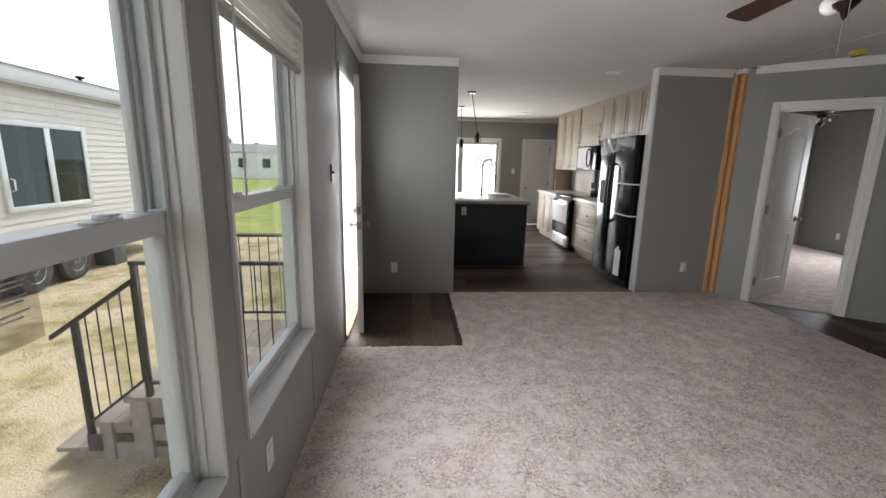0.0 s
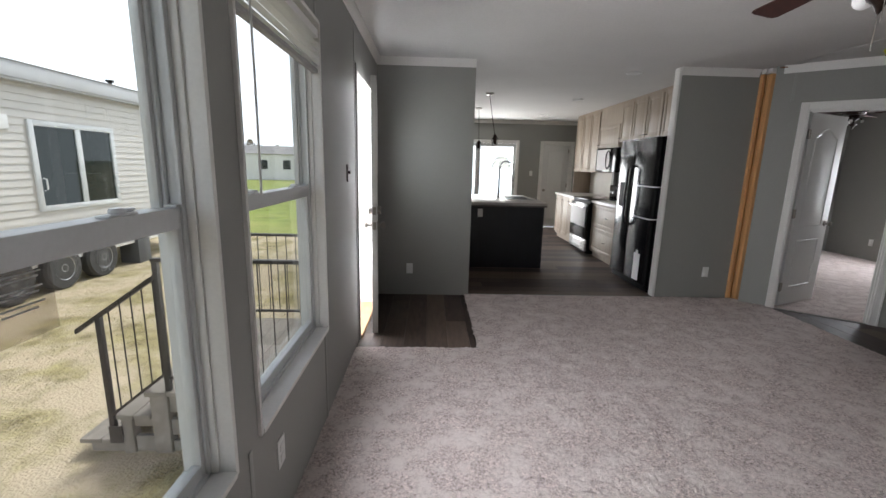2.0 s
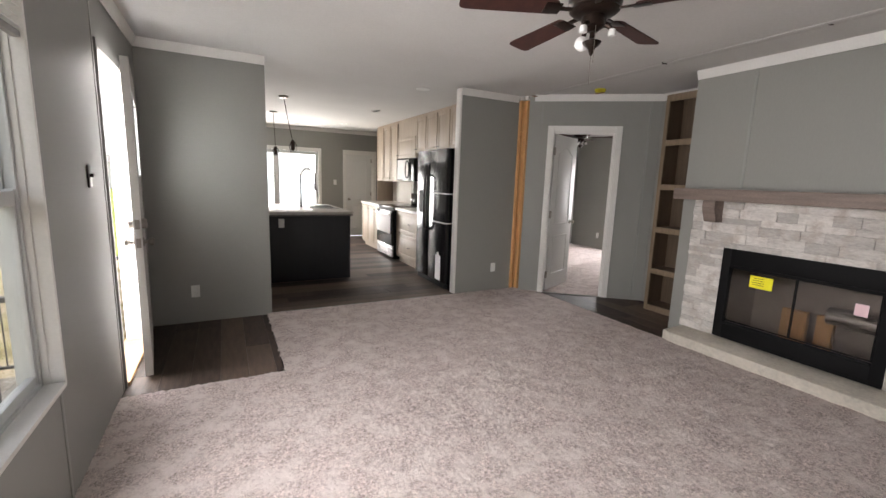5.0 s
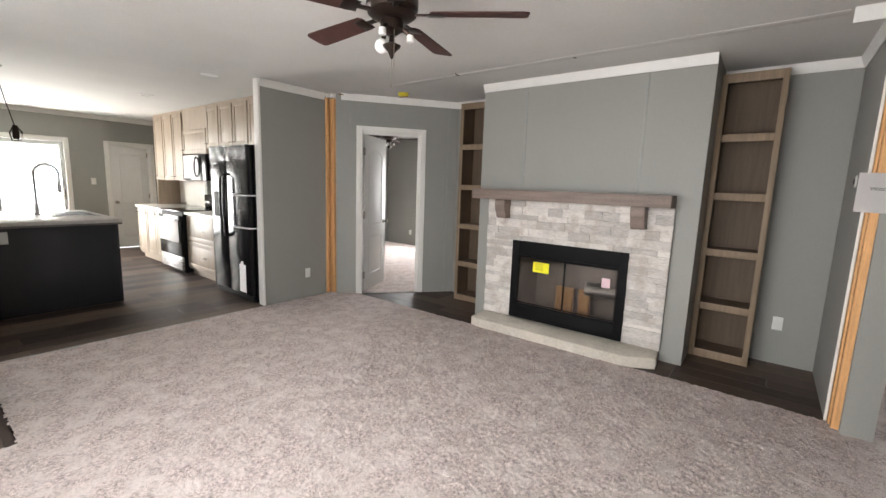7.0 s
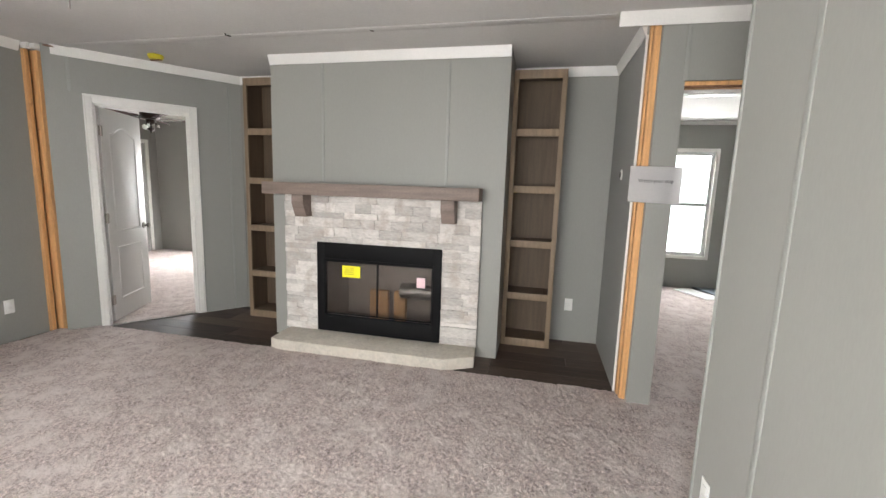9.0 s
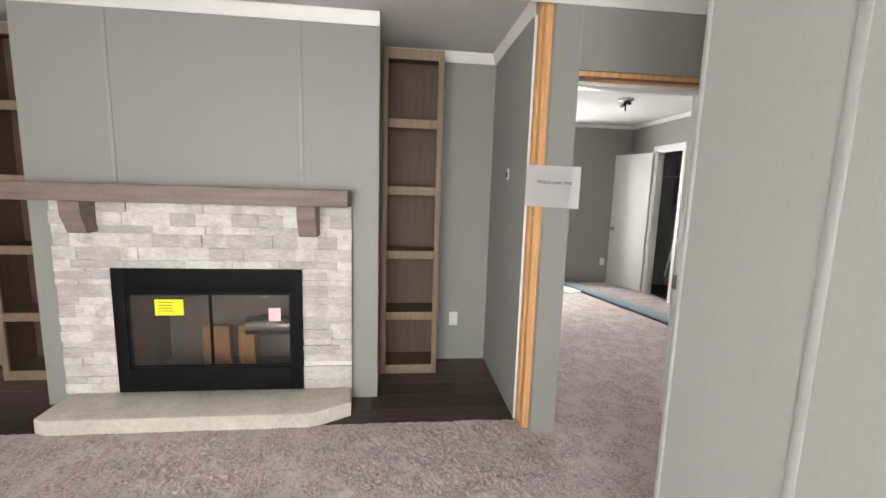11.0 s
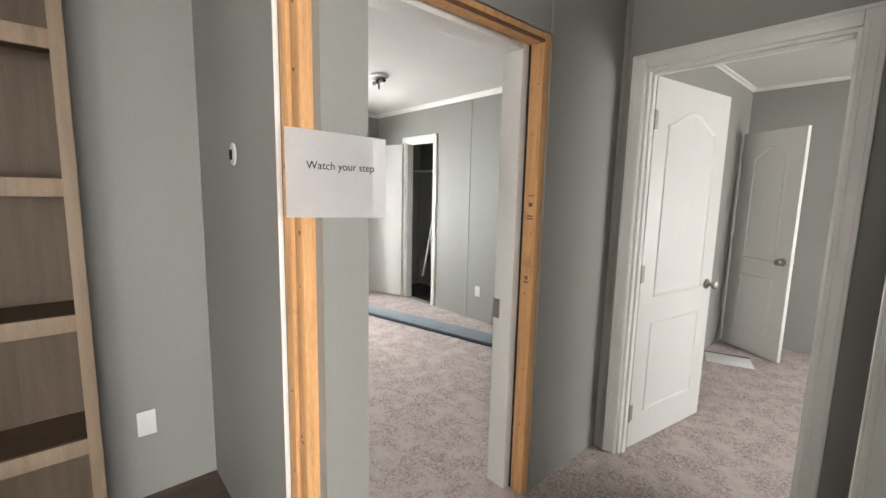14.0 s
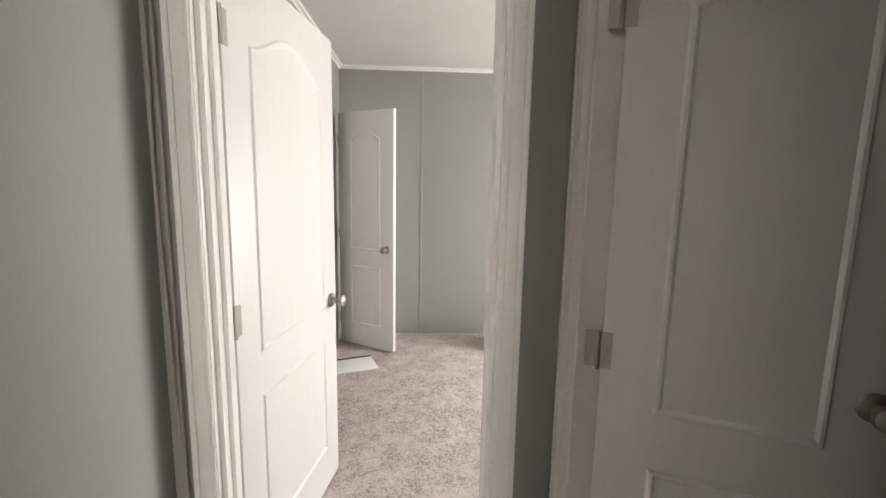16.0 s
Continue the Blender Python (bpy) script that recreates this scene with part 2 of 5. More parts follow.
def lathe(profile, at=(0, 0, 0), axis="z", n=20, bm=None):
    """A profile of (radius, height) turned round an axis."""
    bm = bm or bmesh.new()
    rings = []
    for r, h in profile:
        ring = []
        for i in range(n):
            a = 2 * math.pi * i / n
            p = (r * math.cos(a), r * math.sin(a), h)
            p = p if axis == "z" else ((h, p[0], p[1]) if axis == "x" else (p[1], h, p[0]))
            ring.append(bm.verts.new((p[0] + at[0], p[1] + at[1], p[2] + at[2])))
        rings.append(ring)
    for a, b in zip(rings, rings[1:]):
        for i in range(n):
            bm.faces.new((a[i], a[(i + 1) % n], b[(i + 1) % n], b[i]))
    for ring in (rings[0][::-1], rings[-1]):
        bm.faces.new(ring)
    return bm


def tube(pts, r, n=10, bm=None):
    """A round bar along a line of points."""
    bm = bm or bmesh.new()
    pts = [Vector(p) for p in pts]
    rings = []
    for i, p in enumerate(pts):
        d = (pts[min(i + 1, len(pts) - 1)] - pts[max(i - 1, 0)]).normalized()
        side = d.cross(Vector((0, 0, 1)) if abs(d.z) < 0.9 else Vector((1, 0, 0))).normalized()
        up = side.cross(d)
        rings.append([bm.verts.new(p + r * (math.cos(2 * math.pi * k / n) * side + math.sin(2 * math.pi * k / n) * up)) for k in range(n)])
    for a, b in zip(rings, rings[1:]):
        for k in range(n):
            bm.faces.new((a[k], a[(k + 1) % n], b[(k + 1) % n], b[k]))
    bm.faces.new(rings[0][::-1])
    bm.faces.new(rings[-1])
    bmesh.ops.recalc_face_normals(bm, faces=bm.faces)
    return bm


def ridge(bm, pts, width, y0, y1):
    """A moulding round a closed line of (x, z) points, from the depth y0 to the ridge at y1."""
    n = len(pts)
    cx, cz = sum(p[0] for p in pts) / n, sum(p[1] for p in pts) / n
    rings = []
    for k, y in ((0.0, y0), (0.3, y1), (0.6, y1), (1.0, y0)):
        ring = []
        for i in range(n):
            a, p, b = Vector(pts[i - 1]), Vector(pts[i]), Vector(pts[(i + 1) % n])
            d1, d2 = (p - a).normalized(), (b - p).normalized()
            nrm = Vector((-(d1.y + d2.y), d1.x + d2.x)).normalized()
            if nrm.dot(Vector((cx, cz)) - p) < 0:
                nrm = -nrm
            q = p + nrm * width * k
            ring.append(bm.verts.new((q.x, y, q.y)))
        rings.append(ring)
    for a, b in zip(rings, rings[1:]):
        for i in range(n):
            bm.faces.new((a[i], a[(i + 1) % n], b[(i + 1) % n], b[i]))
    return bm


def finish(bm, name, mat, smooth=True):
    bmesh.ops.recalc_face_normals(bm, faces=bm.faces)
    me = bpy.data.meshes.new(name)
    bm.to_mesh(me)
    bm.free()
    me.materials.append(mat)
    if smooth:
        me.shade_smooth()
        me.set_sharp_from_angle(angle=radians(32))
    return me


def thing(name, m, label, category, group="", kind=""):
    ob = tagged(new(name), label, category, group, kind)
    ob.empty_display_size = 0.1
    ob.matrix_world = m if isinstance(m, Matrix) else pose(*m)
    return ob


def part(name, bm, mat, parent, label="", world_space=False, smooth=True):
    """One mesh under a thing or a part; world_space: the mesh is given in the world's metres, the thing is unturned."""
    if world_space:
        top = parent
        while top.parent:
            top = top.parent
        bmesh.ops.translate(bm, verts=bm.verts, vec=-top.matrix_basis.translation)
    ob = new(name, finish(bm, name, mat, smooth))
    ob.parent = parent
    if label:
        ob["label"] = label
    return ob


def solo(name, bm, mat, label, category, group="", kind="", smooth=True, at=None):
    ob = new(name, finish(bm, name, mat, smooth))
    if at is not None:
        ob.matrix_world = at if isinstance(at, Matrix) else pose(*at)
    return tagged(ob, label, category, group, kind)


def structure(name, bm, mat, label, category, smooth=True):
    return solo(name, bm, mat, label, category, kind="structure", smooth=smooth)


def wall(name, p0, p1, thick, openings=(), z0=-0.02, z1=2.50, mat=None, label="grey vinyl-covered wall panel with thin seams", seams=(), batten_side=0):
    """A wall whose inner face runs from p0 to p1, with its thickness to the left of that way and openings (from, to, bottom, top)."""
    d = Vector(p1) - Vector(p0)
    length, m = d.length, pose(p0[0], p0[1], 0, 0, 0, math.degrees(math.atan2(d.y, d.x)))
    bm = bmesh.new()
    u = 0.0
    for a, b, lo, hi in sorted(openings):
        if a > u:
            box(bm, u, a, 0, thick, z0, z1)
        if lo > z0:
            box(bm, a, b, 0, thick, z0, lo)
        if hi < z1:
            box(bm, a, b, 0, thick, hi, z1)
        u = b
    if u < length:
        box(bm, u, length, 0, thick, z0, z1)
    ob = solo(name, bm, mat or WALL, label, "wall", kind="structure", at=m)
    for s in seams:
        s, lo, hi = s if isinstance(s, tuple) else (s, 0.0, 2.40)
        sm = new("batten", finish(boxes((s - 0.012, s + 0.012, -0.004, 0.002, lo, hi), bevel=0.0015), "batten", BATTEN))
        sm.parent = ob
    return ob


def crown(name, p0, p1, z=2.45, drop=0.075, out=0.035):
    """A crown strip along the top of a wall, in front of the line from p0 to p1 (the wall lies to its left)."""
    d = Vector(p1) - Vector(p0)
    m = pose(p0[0], p0[1], 0, 0, 0, math.degrees(math.atan2(d.y, d.x)))
    bm = bmesh.new()
    prof = [(-0.001, z - drop), (-0.010, z - drop), (-0.014, z - drop + 0.012), (-out, z - 0.014), (-out, z), (-0.001, z)]
    ends = [[bm.verts.new((u, y, h)) for y, h in prof] for u in (0, d.length)]
    n = len(prof)
    for i in range(n):
        bm.faces.new((ends[0][i], ends[0][(i + 1) % n], ends[1][(i + 1) % n], ends[1][i]))
    bm.faces.new(ends[0])
    bm.faces.new(ends[1][::-1])
    return solo(name, bm, TRIM, "white painted crown moulding under the ceiling", "moulding", kind="structure", at=m)


def casing(parent, w, h, depth, board=0.06, proud=0.016, both=True, mat=None):
    """Door frame and casing for an opening of w by h, local x along the wall from 0, y into the wall."""
    mat = mat or TRIM
    faces = [(-proud, 0.003)] + ([(depth - 0.003, depth + proud)] if both else [])
    for y0, y1 in faces:
        part("casing_board", boxes((-board, 0.006, y0, y1, 0, h + board), bevel=0.004), mat, parent)
        part("casing_board", boxes((w - 0.006, w + board, y0, y1, 0, h + board), bevel=0.004), mat, parent)
        part("casing_head", boxes((0.006, w - 0.006, y0, y1, h - 0.006, h + board), bevel=0.004), mat, parent)
    for y0, y1 in [(-proud - 0.006, -proud + 0.002)] + ([(depth + proud - 0.002, depth + proud + 0.006)] if both else []):
        for a, b in ((-board, -board + 0.016), (w + board - 0.016, w + board)):
            part("casing_band", boxes((a, b, y0, y1, 0, h + board), bevel=0.003), mat, parent)
        for a, b in ((-0.012, 0.002), (w - 0.002, w + 0.012)):
            part("casing_bead", boxes((a, b, y0 + 0.003, y1, 0, h + 0.002), bevel=0.002), mat, parent)
        part("casing_band", boxes((-board + 0.016, w + board - 0.016, y0, y1, h + board - 0.016, h + board), bevel=0.003), mat, parent)
    part("jamb", boxes((0, 0.02, 0.001, depth - 0.001, 0, h)), mat, parent)
    part("jamb", boxes((w - 0.02, w, 0.001, depth - 0.001, 0, h)), mat, parent)
    part("head_jamb", boxes((0.02, w - 0.02, 0.001, depth - 0.001, h - 0.02, h)), mat, parent)
    part("door_stop", boxes((w - 0.032, w - 0.02, 0.03, 0.06, 0, h - 0.02), (0.032, w - 0.032, 0.03, 0.06, h - 0.032, h - 0.02)), mat, parent)


def arch(x0, x1, z0, z1, rise, n=14):
    """A panel's outline with a cathedral top."""
    pts = [(x0, z0), (x1, z0), (x1, z1 - rise)]
    for i in range(1, n):
        k = i / n
        pts.append((x1 + (x0 - x1) * k, z1 - rise + rise * (0.5 - 0.5 * math.cos(2 * math.pi * k)) ** 0.8))
    pts.append((x0, z1 - rise))
    return pts


def door_leaf(parent, w, h=2.0, t=0.035, arched=True, hand=1, hinges=True, knob=True, mat=None, panels=True, knob_z=0.88):
    """A moulded two-panel leaf from its hinge at the origin along x; hand: the side of y on which the hinge knuckles stand."""
    mat = mat or DOOR
    part("leaf", boxes((0.009, w, -t / 2, t / 2, 0.012, h), bevel=0.003), mat, parent)
    m = 0.13
    for side in (-1, 1) if panels else ():
        y0, y1 = side * (t / 2 - 0.001), side * (t / 2 + 0.006)
        bm = bmesh.new()
        top = arch(m, w - m, 0.86, h - 0.13, 0.09) if arched else [(m, 0.86), (w - m, 0.86), (w - m, h - 0.13), (m, h - 0.13)]
        ridge(bm, top, 0.030, y0, y1)
        part("upper_panel_moulding", bm, mat, parent)
        bm = bmesh.new()
        ridge(bm, [(m, 0.20), (w - m, 0.20), (w - m, 0.72), (m, 0.72)], 0.030, y0, y1)
        part("lower_panel_moulding", bm, mat, parent)
    if hinges:
        for z in (0.22, 1.0, 1.79):
            bm = boxes((-0.030, 0.002, hand * (t / 2), hand * (t / 2 + 0.003), z - 0.045, z + 0.045), (0.002, 0.032, hand * (t / 2), hand * (t / 2 + 0.003), z - 0.045, z + 0.045))
            lathe([(0.006, z - 0.048), (0.006, z + 0.048)], (0.0, hand * (t / 2 + 0.005), 0), "z", 8, bm)
            part("hinge", bm, NICKEL, parent, "satin nickel hinge")
    if knob:
        for side in (-1, 1):
            y = side * t / 2
            prof = [(0.030, 0.0), (0.032, 0.004), (0.028, 0.010), (0.012, 0.014), (0.011, 0.032), (0.020, 0.038), (0.027, 0.050), (0.025, 0.062), (0.012, 0.068)]
            bm = lathe([(r, y + side * k) for r, k in prof], (w - 0.065, 0, knob_z), "y", 18)
            part("knob", bm, NICKEL, parent, "satin nickel round knob")


def plate(name, m, kind_of="outlet", label=""):
    """An outlet or switch plate, its face towards local -y."""
    ob = thing(name, m, label or "white plastic duplex outlet plate on the wall", kind_of)
    part("cover_plate", boxes((-0.035, 0.035, -0.006, 0, -0.057, 0.057), bevel=0.003), PLASTIC, ob)
    if kind_of == "outlet":
        for z in (-0.022, 0.022):
            part("socket", boxes((-0.017, 0.017, -0.009, -0.005, z - 0.015, z + 0.015), bevel=0.002), PLASTIC, ob)
    else:
        part("toggle", boxes((-0.006, 0.006, -0.020, -0.005, -0.004, 0.014), bevel=0.002), PLASTIC, ob)
    return ob

# ---- structure: floors and ceilings ----
WEST = 0.075
DIAG0, DIAG1 = (4.105, 5.002), (5.24, 4.095)


def carpet(name, x0, x1, y0, y1, step, label, holes=(), z=0.006, beyond=None):
    """Cut-pile carpet: a fine sheet whose tufts stand uneven."""
    nx, ny = max(2, int((x1 - x0) / step)), max(2, int((y1 - y0) / step))
    gx, gy = np.meshgrid(np.linspace(x0, x1, nx + 1), np.linspace(y0, y1, ny + 1))
    rng = np.random.default_rng(7)
    gz = z + rng.normal(0, 0.0022, gx.shape)
    coarse = rng.normal(0, 1, (ny // 8 + 3, nx // 8 + 3))
    iy, ix = np.arange(ny + 1) / 8, np.arange(nx + 1) / 8
    fy, fx = (iy % 1)[:, None], (ix % 1)[None, :]
    iy, ix = iy.astype(int), ix.astype(int)
    c = lambda a, b: coarse[np.ix_(iy + a, ix + b)]
    gz += 0.0022 * ((1 - fy) * ((1 - fx) * c(0, 0) + fx * c(0, 1)) + fy * ((1 - fx) * c(1, 0) + fx * c(1, 1)))
    inner = np.zeros(gx.shape, bool)
    inner[1:-1, 1:-1] = True
    gx[inner] += rng.normal(0, step * 0.22, inner.sum())
    gy[inner] += rng.normal(0, step * 0.22, inner.sum())
    idx = np.arange((nx + 1) * (ny + 1)).reshape(ny + 1, nx + 1)
    quads = np.stack([idx[:-1, :-1], idx[:-1, 1:], idx[1:, 1:], idx[1:, :-1]], -1).reshape(-1, 4)
    cx = gx.ravel()[quads].mean(1)
    cy = gy.ravel()[quads].mean(1)
    ok = np.ones(len(quads), bool)
    for a, b, cc, d in holes:
        ok &= ~((cx > a) & (cx < b) & (cy > cc) & (cy < d))
    if beyond:
        (ax, ay), (bx, by) = beyond
        ok &= (bx - ax) * (cy - ay) - (by - ay) * (cx - ax) > 0
    me = bpy.data.meshes.new(name)
    me.from_pydata(np.stack([gx, gy, gz], -1).reshape(-1, 3).tolist(), [], quads[ok].tolist())
    me.materials.append(CARPET)
    me.shade_smooth()
    return tagged(new(name, me), label, "carpet", kind="structure")


carpet("carpet_living", WEST, 4.262, 0.31, 5.16, 0.012, "grey-brown cut-pile carpet over the living room floor", holes=((0.0, 1.020, 3.752, 5.3),))
carpet("carpet_hall", 3.05, 4.27, -1.30, 0.31, 0.012, "grey-brown cut-pile carpet in the short hall")
carpet("carpet_room_east", 4.27, 8.15, -2.45, 0.30, 0.02, "grey-brown cut-pile carpet in the side bedroom")
carpet("carpet_room_south", 0.6, 4.27, -4.12, -1.30, 0.016, "grey-brown cut-pile carpet in the back bedroom")
carpet("carpet_bedroom", 4.1, 8.05, 4.1, 8.2, 0.02, "pale cut-pile carpet in the main bedroom", beyond=(DIAG0, DIAG1))

base = structure("floor", boxes((0.0, 8.7, -4.3, 10.75, -0.20, -0.030)), SUBFLOOR, "dark floor deck under the coverings", "floor")
ceiling = structure("ceiling", boxes((-0.05, 8.7, -4.3, 10.75, 2.45, 2.60)), CEIL, "white textured flat ceiling", "ceiling")
solo("ceiling_joint_strip", boxes((4.105, 4.185, 0.60, 5.15, 2.4445, 2.4485), bevel=0.0015), CEIL, "white ceiling joint strip between the two halves of the house", "trim", kind="structure")

# ---- structure: walls ----
# west wall with two windows and the entry door (its thickness lies outside of WEST)
wall("wall_west", (WEST, 0.20), (WEST, 10.70), 0.12,
     openings=((0.85 - 0.2, 1.780 - 0.2, 0.510, 2.065), (1.953 - 0.2, 2.883 - 0.2, 0.510, 2.065), (3.92 - 0.2, 4.82 - 0.2, 0.0, 2.08)),
     seams=((1.68, 0.0, 0.50), (2.64, 0.0, 0.50), (2.64, 2.075, 2.38), (3.66, 0.0, 2.38)))
# partition beside the entry, with the kitchen behind it
wall("wall_entry_partition", (WEST, 5.156), (1.068, 5.156), 0.11, seams=())
# end panel of the kitchen run, beside the refrigerator
wall("wall_kitchen_end", (3.178, 5.196), (4.02, 5.196), 0.075)
structure("trim_kitchen_corner", boxes((3.166, 3.192, 5.183, 5.280, 0.0, 2.45), bevel=0.004), TRIM, "white corner trim on the kitchen end wall", "trim")
wall("wall_kitchen_east", (3.985, 10.70), (3.985, 5.29), 0.10)
wall("wall_kitchen_north", (0.0, 10.60), (4.00, 10.60), 0.12,
     openings=((0.83, 2.59, 0.0, 1.94), (3.21, 3.88, 0.0, 1.95)))
# slanted bedroom wall
wall("wall_bedroom_slant", DIAG0, DIAG1, 0.09, openings=((0.239, 0.979, 0.0, 2.03),), seams=((0.10, 2.10, 2.38), (1.33, 0.0, 2.38)))
wall("wall_bedroom_slant_end", (4.058, 5.040), (4.1065, 5.001), 0.012, label="narrow grey wall edge beside the raw studs")
# east side: alcove walls and chimney breast
wall("wall_alcove_east", (5.24, 4.095), (5.24, 0.30), 0.10)
wall("wall_alcove_south", (5.34, 0.39), (4.288, 0.39), 0.045)
breast = structure("wall_chimney_breast", boxes((4.61, 5.235, 1.255, 3.30, 0.89, 2.46)), WALL, "grey panelled chimney breast above the fireplace", "wall")
for y0, y1, z0, z1 in ((1.255, 1.76, 0.095, 0.89), (2.81, 3.30, 0.095, 0.89), (1.255, 3.30, -0.02, 0.095)):
    part("lower_panel", boxes((4.61, 5.235, y0, y1, z0, z1)), WALL, breast, world_space=True)
for y in (2.808, 1.727):
    b = new("batten", finish(boxes((4.604, 4.612, y - 0.011, y + 0.011, 1.40, 2.385), bevel=0.002), "batten", BATTEN))
    b.parent = bpy.data.objects["wall_chimney_breast"]
# wall between the living room and the hall, and the hall's walls
wall("wall_living_south", (3.0, 0.31), (0.0, 0.31), 0.09, seams=(0.40, 1.62, 2.84))
wall("wall_hall_return", (3.0, 0.115), (3.0, 0.219), 0.095)
wall("wall_hall_west", (3.05, -1.30), (3.05, 0.15), 0.09, openings=((0.065, 0.910, 0.0, 2.03),), seams=())
wall("wall_marriage_west", (4.12, 0.335), (4.12, -1.30), 0.045, openings=((0.145, 1.02, 0.0, 2.06),), seams=((0.145, 2.06, 2.39), (1.02, 2.06, 2.39)))
wall("wall_marriage_east", (4.215, 0.30), (4.215, -4.20), 0.09, openings=((0.09, 0.93, 0.0, 2.03),))
wall("wall_hall_south", (4.265, -1.30), (0.5, -1.30), 0.09, openings=((0.265, 1.025, 0.0, 2.03),))
# rooms beyond
wall("wall_room_east_closet", (8.15, -2.45), (4.35, -2.45), 0.09, openings=((0.65, 1.21, 0.0, 2.03),), seams=(1.814, 2.45, 3.1))
wall("wall_room_east_outer", (8.15, 0.40), (8.15, -3.30), 0.12, openings=((1.00, 1.85, 0.50, 2.02),))
wall("wall_closet_back", (8.15, -3.20), (5.9, -3.20), 0.09)
wall("wall_closet_side", (6.05, -2.54), (6.05, -3.20), -0.09)
wall("wall_room_north_side", (4.35, 0.30), (5.34, 0.30), 0.045)
wall("wall_room_north_outer", (5.34, 0.30), (8.27, 0.30), 0.09)
wall("wall_room_south_back", (4.265, -4.12), (0.5, -4.12), 0.09, seams=(0.785, 2.01))
wall("wall_room_south_west", (0.6, -4.20), (0.6, -1.30), 0.10, openings=((0.7, 2.1, 0.6, 2.0),))
wall("wall_bath_west", (1.75, -1.30), (1.75, 0.22), 0.09)
wall("wall_bedroom_north", (8.1, 8.2), (3.9, 8.2), -0.09)
wall("wall_bedroom_west", (4.12, 9.0), (4.12, 5.18), -0.03)
wall("wall_bedroom_outer", (8.05, 9.0), (8.05, 4.1), 0.12, openings=((1.90, 3.25, 0.6, 2.0),))
wall("wall_bedroom_south", (5.24, 4.10), (8.7, 4.10), -0.09)

crown("crown_west", (WEST, 0.31), (WEST, 5.156))
crown("crown_entry", (WEST, 5.156), (1.068, 5.156))
crown("crown_kitchen_end", (3.178, 5.196), (4.00, 5.196))
crown("crown_kitchen_north", (0.1, 10.60), (3.985, 10.60))
crown("crown_slant", DIAG0, DIAG1)
crown("crown_alcove_a", (5.24, 4.095), (5.24, 3.30))
crown("crown_alcove_b", (5.24, 1.255), (5.24, 0.39))
crown("crown_alcove_south", (5.24, 0.39), (4.29, 0.39))
crown("crown_breast", (4.61, 3.30), (4.61, 1.255))
crown("crown_marriage", (4.12, 0.585), (4.12, -1.30))
crown("crown_room_closet", (8.15, -2.45), (4.36, -2.45), drop=0.05)
crown("crown_room_outer", (8.15, 0.30), (8.15, -2.45), drop=0.05)
crown("crown_room_side", (4.215, -1.39), (4.215, -4.12), drop=0.03)
crown("crown_room_back", (4.26, -4.12), (0.6, -4.12), drop=0.03)

# ---- doors ----


def place_door(name, at, yaw, label, depth=0.09, w=0.77, h=2.03, both=True):
    """A cased doorway; local x runs along the wall, y into it."""
    door = thing(name, pose(at[0], at[1], 0, 0, 0, yaw), label, "door", kind="structure")
    casing(door, w, h, depth, both=both)
    return door


def hung(name, hinge, turn, w, label, hand=1, h=2.0, arched=True, panels=True, knob_z=0.88):
    ob = thing(name, pose(hinge[0], hinge[1], 0.004, 0, 0, turn), label, "door", kind="structure")
    door_leaf(ob, w, h, hand=hand, arched=arched, panels=panels, knob_z=knob_z)
    return ob


slant = math.degrees(math.atan2(DIAG1[1] - DIAG0[1], DIAG1[0] - DIAG0[0]))
u = Vector((math.cos(radians(slant)), math.sin(radians(slant))))
a0 = Vector(DIAG0) + u * 0.239
place_door("door_1", (a0.x, a0.y), slant, "white cased bedroom doorway in the slanted wall", w=0.74)
hb = Vector(DIAG0) + u * (0.239 + 0.025) + Vector((-u.y, u.x)) * 0.065
hung("door_2", (hb.x, hb.y), slant + 62, 0.70, "white moulded bedroom door standing open inwards", hand=-1)
place_door("door_3", (3.24, -1.39), 0, "white cased doorway at the end of the hall", w=0.76)
hung("door_4", (3.988, -1.372), 180 + 81, 0.77, "white moulded door at the hall's end standing open", hand=-1)
place_door("door_5", (3.05, -1.235), 90, "white cased doorway in the hall's side wall", w=0.845)
hung("door_6", (3.0, -1.20), 154, 0.585, "white moulded door opened into the dark side room", hand=-1, knob_z=0.97)
place_door("door_7", (7.50, -2.45), 180, "white cased closet doorway", w=0.56)
hung("door_8", (7.52, -2.42), 18, 0.68, "plain flat white closet door standing wide open", hand=-1, panels=False)
hung("door_9", (4.185, -3.905), 150, 0.575, "white moulded closet door standing open in the back room", hand=1)
place_door("door_10", (3.21, 10.60), 0, "white cased kitchen door", w=0.67, h=1.95, both=False)
k = thing("door_11", pose(3.855, 10.66, 0.004, 0, 0, 180), "closed white kitchen door in the far wall", "door", kind="structure")
door_leaf(k, 0.62, 1.92, arched=False, hand=1)
place_door("door_15", (7.10, 8.20), 0, "white cased closet doorway in the main bedroom", w=0.70, both=False)
d15 = thing("door_16", pose(7.12, 8.24, 0.004, 0, 0, 0), "closed white moulded closet door in the main bedroom", "door", kind="structure")
door_leaf(d15, 0.66, 2.0, hand=-1)

# ---- windows ----


